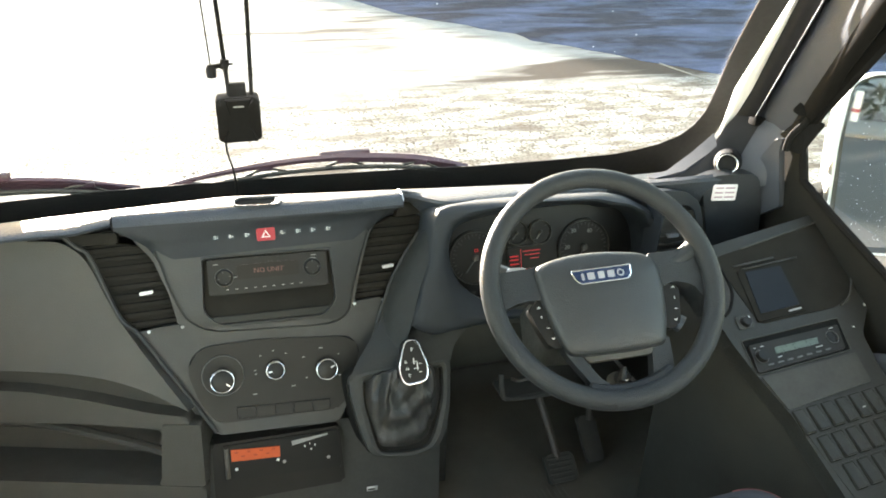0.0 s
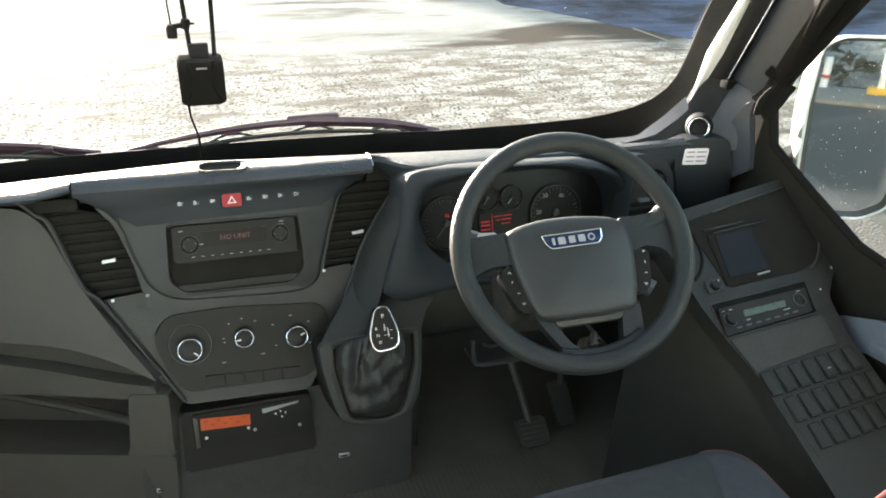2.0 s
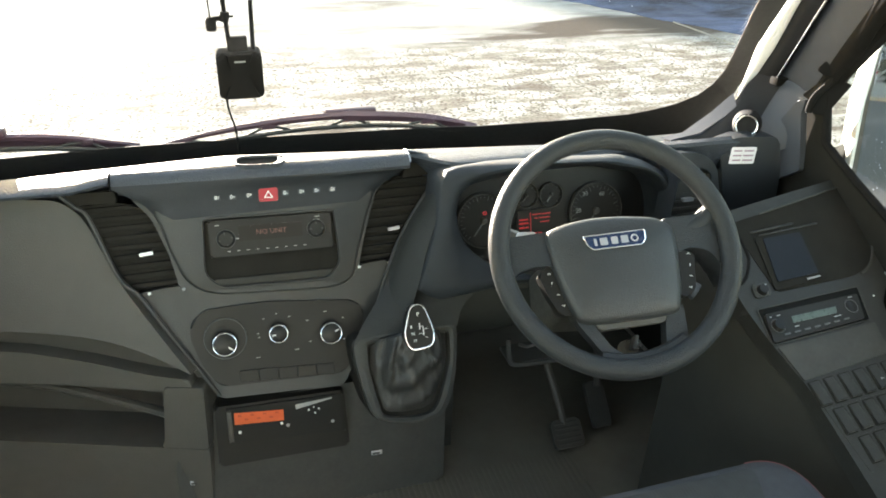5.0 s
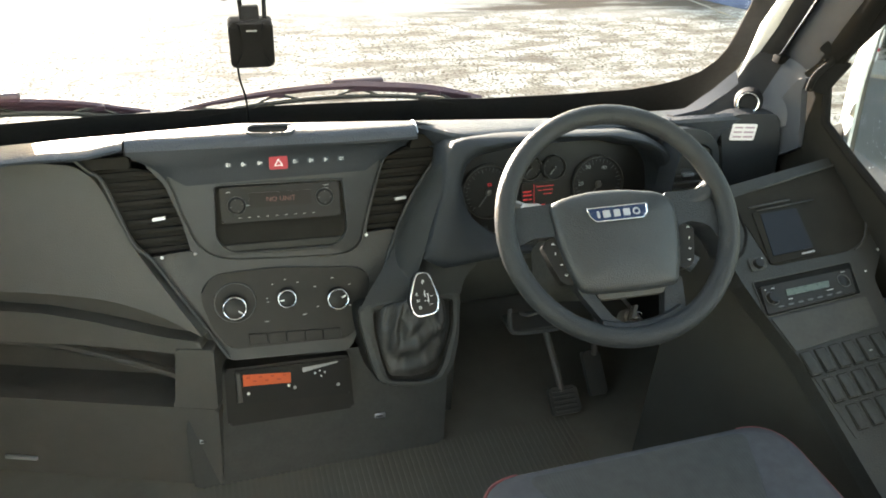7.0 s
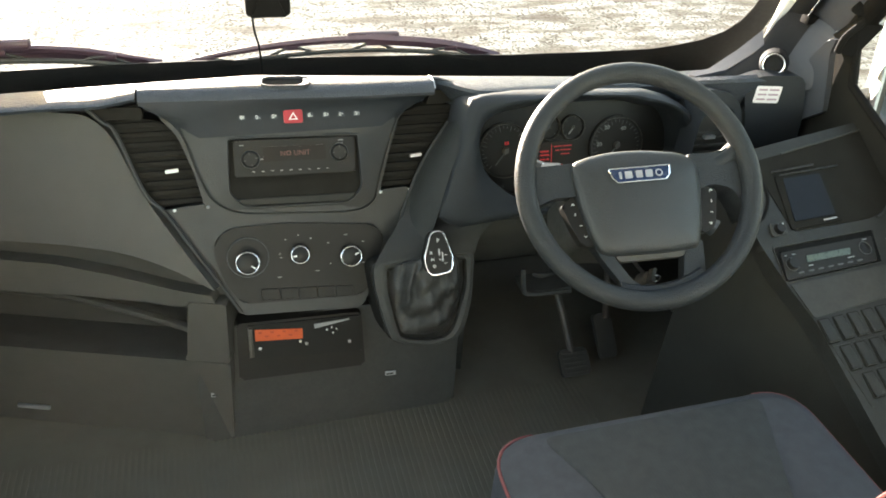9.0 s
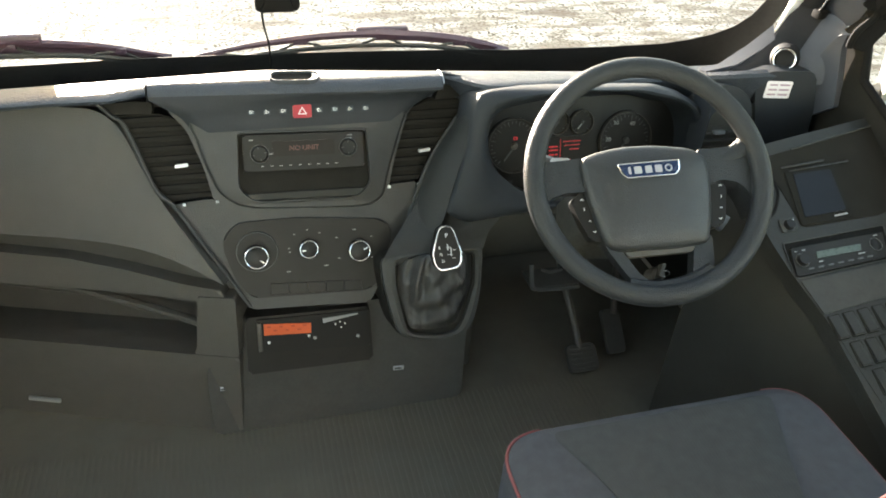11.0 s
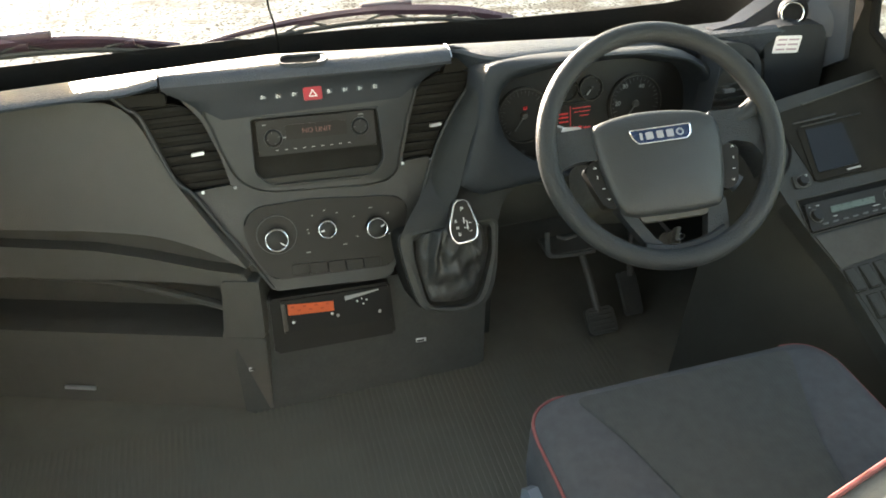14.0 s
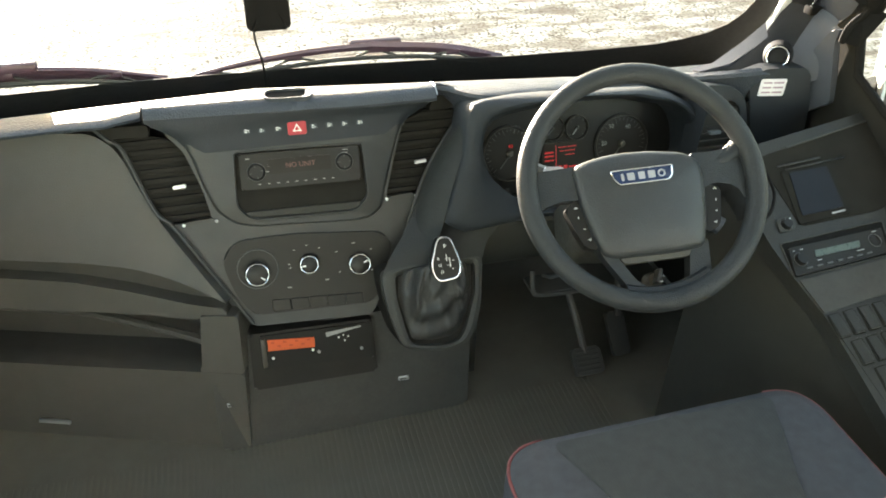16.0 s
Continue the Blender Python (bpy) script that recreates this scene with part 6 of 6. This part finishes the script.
# dark plate, wider on the left, draws the shadow round each rocker
wl = mesh_of("rocker_shade", prism(rounded(rect(-0.0116, 0.0106, -0.0196, 0.0196), 0.003, 3), 0.0, 0.0006), VOID)
part("switch_panel", prism(rounded([(-0.072, -0.088), (0.118, -0.080), (0.145, -0.225), (-0.050, -0.225)], 0.004), 0.0, 0.0012, FP), CONSOLE, con, "dark switch panel")
for r in range(3):
    for c in range(7):
        if r == 2 and c > 5:
            continue
        o = hook(new("rocker_shade", wl), con)
        o.matrix_basis = FP @ Matrix.Translation((-0.0600 + 0.0272 * c + 0.0150 * r, -0.1060 - 0.0450 * r, 0.0010))
        o = hook(new("rocker_switch", rk), con)
        o.matrix_basis = FP @ Matrix.Translation((-0.0600 + 0.0272 * c + 0.0150 * r, -0.1060 - 0.0450 * r, 0.0010)) @ Matrix.Rotation(radians(-1), 4, "Z")
    part("row_line", box(-0.066 + 0.015 * r, 0.116 + 0.012 * r, -0.0008, 0.0008, 0.001, 0.0024, 0, at(FP, 0, -0.1285 - 0.0450 * r)), CONSOLE, con)
part("lit_tell_tale", box(-0.003, 0.003, -0.001, 0.001, 0.003, 0.0056, 0, at(FP, 0.050, -0.110)), GREYPRINT, con)

# ---- driver's seat ----
seat = thing("driver_seat", (0.39, -0.65, FZ), "dark blue-grey cloth driver's seat with red piping", "seat")


def cushion_outline(x0, x1, y0, y1, r, n=10):
    return rounded([(x0, y0), (x1, y0), (x1, y1), (x0, y1)], [0.02, 0.02, r, r], n)


SX0, SX1, SY0, SY1 = 0.150, 0.655, -0.90, -0.370
rows = []
for k, z in ((0.93, 0.46), (0.985, 0.48), (1.0, 0.52), (1.0, 0.585), (0.995, 0.612), (0.975, 0.624), (0.90, 0.634), (0.6, 0.632), (0.3, 0.628), (0.0, 0.627)):
    o = cushion_outline(SX0, SX1, SY0, SY1, 0.068)
    rows.append([(x, y, z) for x, y in scaled(o, k)])
part("cushion", close_up(loft([r + r[:1] for r in rows])), SEAT, seat, "blue-grey cloth cushion with side bolsters", 60)
# ribbed middle panel, slightly proud
mo2 = rounded([(0.330, -0.88), (0.455, -0.88), (0.515, -0.554), (0.550, -0.471), (0.582, -0.392), (0.222, -0.392), (0.262, -0.48), (0.290, -0.58)], 0.02, 4)
rows = [[(x, y, z) for x, y in scaled(mo2, k)] for k, z in ((1.0, 0.628), (0.995, 0.6345), (0.95, 0.6365), (0.6, 0.637), (0.0, 0.637))]
part("cushion_centre", close_up(loft([r + r[:1] for r in rows])), SEATMID, seat, "ribbed dark cloth centre", 60)
pl = cushion_outline(SX0, SX1, SY0, SY1, 0.068)
left_e = sorted([p for p in dense(scaled(pl, 0.990)) if p[0] < 0.222 and p[1] > -0.88], key=lambda p: (p[1] + p[0] * 0.9))
right_e = sorted([p for p in dense(scaled(pl, 0.990)) if p[0] > 0.585 and p[1] > -0.88], key=lambda p: (p[1] - p[0] * 0.9))
part("piping", tube([(x, y, 0.618) for x, y in left_e], 0.0025, 8), PIPE, seat, "red piping")
part("piping", tube([(x, y, 0.618) for x, y in right_e], 0.0025, 8), PIPE, seat, "red piping")
part("seat_base", box(0.19, 0.60, -0.86, -0.44, FZ, 0.47, 0.02), BLACK, seat, "black seat pedestal")
part("side_lever", loft([[(0.135 + dx, y, z + dz) for dx, dz in ((0, 0), (0.02, 0.004), (0.02, -0.07), (0, -0.07))] for y, z in ((-0.44, 0.52), (-0.46, 0.545), (-0.60, 0.55), (-0.80, 0.55))], True, True), SEATTRIM, seat, "blue-grey plastic side cover")
rows = []
bx = rounded([(0.150, 0.56), (0.62, 0.56), (0.62, 0.957), (0.150, 0.957)], [0.03, 0.03, 0.06, 0.05], 10)
for k, w in ((0.96, -0.01), (0.995, 0.0), (1.0, 0.03), (1.0, 0.10), (0.99, 0.126), (0.96, 0.129), (0.5, 0.127), (0.0, 0.126)):
    rows.append([(x, -0.874 + w + 0.02 - 0.12 * (z - 0.6) + 0.25 * (x - 0.26), z) for x, z in scaled(bx, k)])
part("backrest", close_up(loft([r + r[:1] for r in rows])), SEATSUN, seat, "cloth backrest coloured pale for the sunlight on it", 60)
part("backrest_piping", tube([(x, -0.874 + 0.146 - 0.12 * (z - 0.6) + 0.25 * (x - 0.26), z) for x, z in scaled(bx, 0.996) if z > 0.60], 0.0025, 8), PIPE, seat, "red piping")

# ---- pedals ----
pe = thing("brake_pedal", (0.60, 0.20, FZ), "worn dark brake pedal on a steel arm", "pedal", "pedals")
part("pedal_arm", tube(smooth_path([(0.555, 0.34, 0.50), (0.575, 0.30, 0.36), (0.598, 0.235, 0.25), (0.606, 0.185, 0.185)], 5), 0.009, 8), BLACK, pe)
pad = part("pedal_pad", prism(rounded(rect(-0.038, 0.038, -0.034, 0.034), 0.010, 4), -0.008, 0.006, pose(0.608, 0.168, 0.172, 38, 0, 0), 0.004), RUBBER, pe, "ribbed rubber pad")
for i in range(5):
    part("pad_rib", box(-0.030, 0.030, -0.0026, 0.0026, 0.004, 0.0086, 0.001, at(pose(0.608, 0.168, 0.172, 38, 0, 0), 0, -0.024 + 0.012 * i), 1), RUBBER, pad)
pe2 = thing("accelerator_pedal", (0.72, 0.24, FZ), "long dark accelerator pedal", "pedal", "pedals")
part("pedal_arm", tube(smooth_path([(0.735, 0.34, 0.45), (0.722, 0.28, 0.32), (0.712, 0.235, 0.24)], 4), 0.008, 8), BLACK, pe2)
part("pedal_pad", prism(rounded(rect(-0.024, 0.024, -0.056, 0.056), 0.009, 4), -0.007, 0.006, pose(0.708, 0.215, 0.20, 44, 0, 0), 0.004), RUBBER, pe2, "long rubber pad")
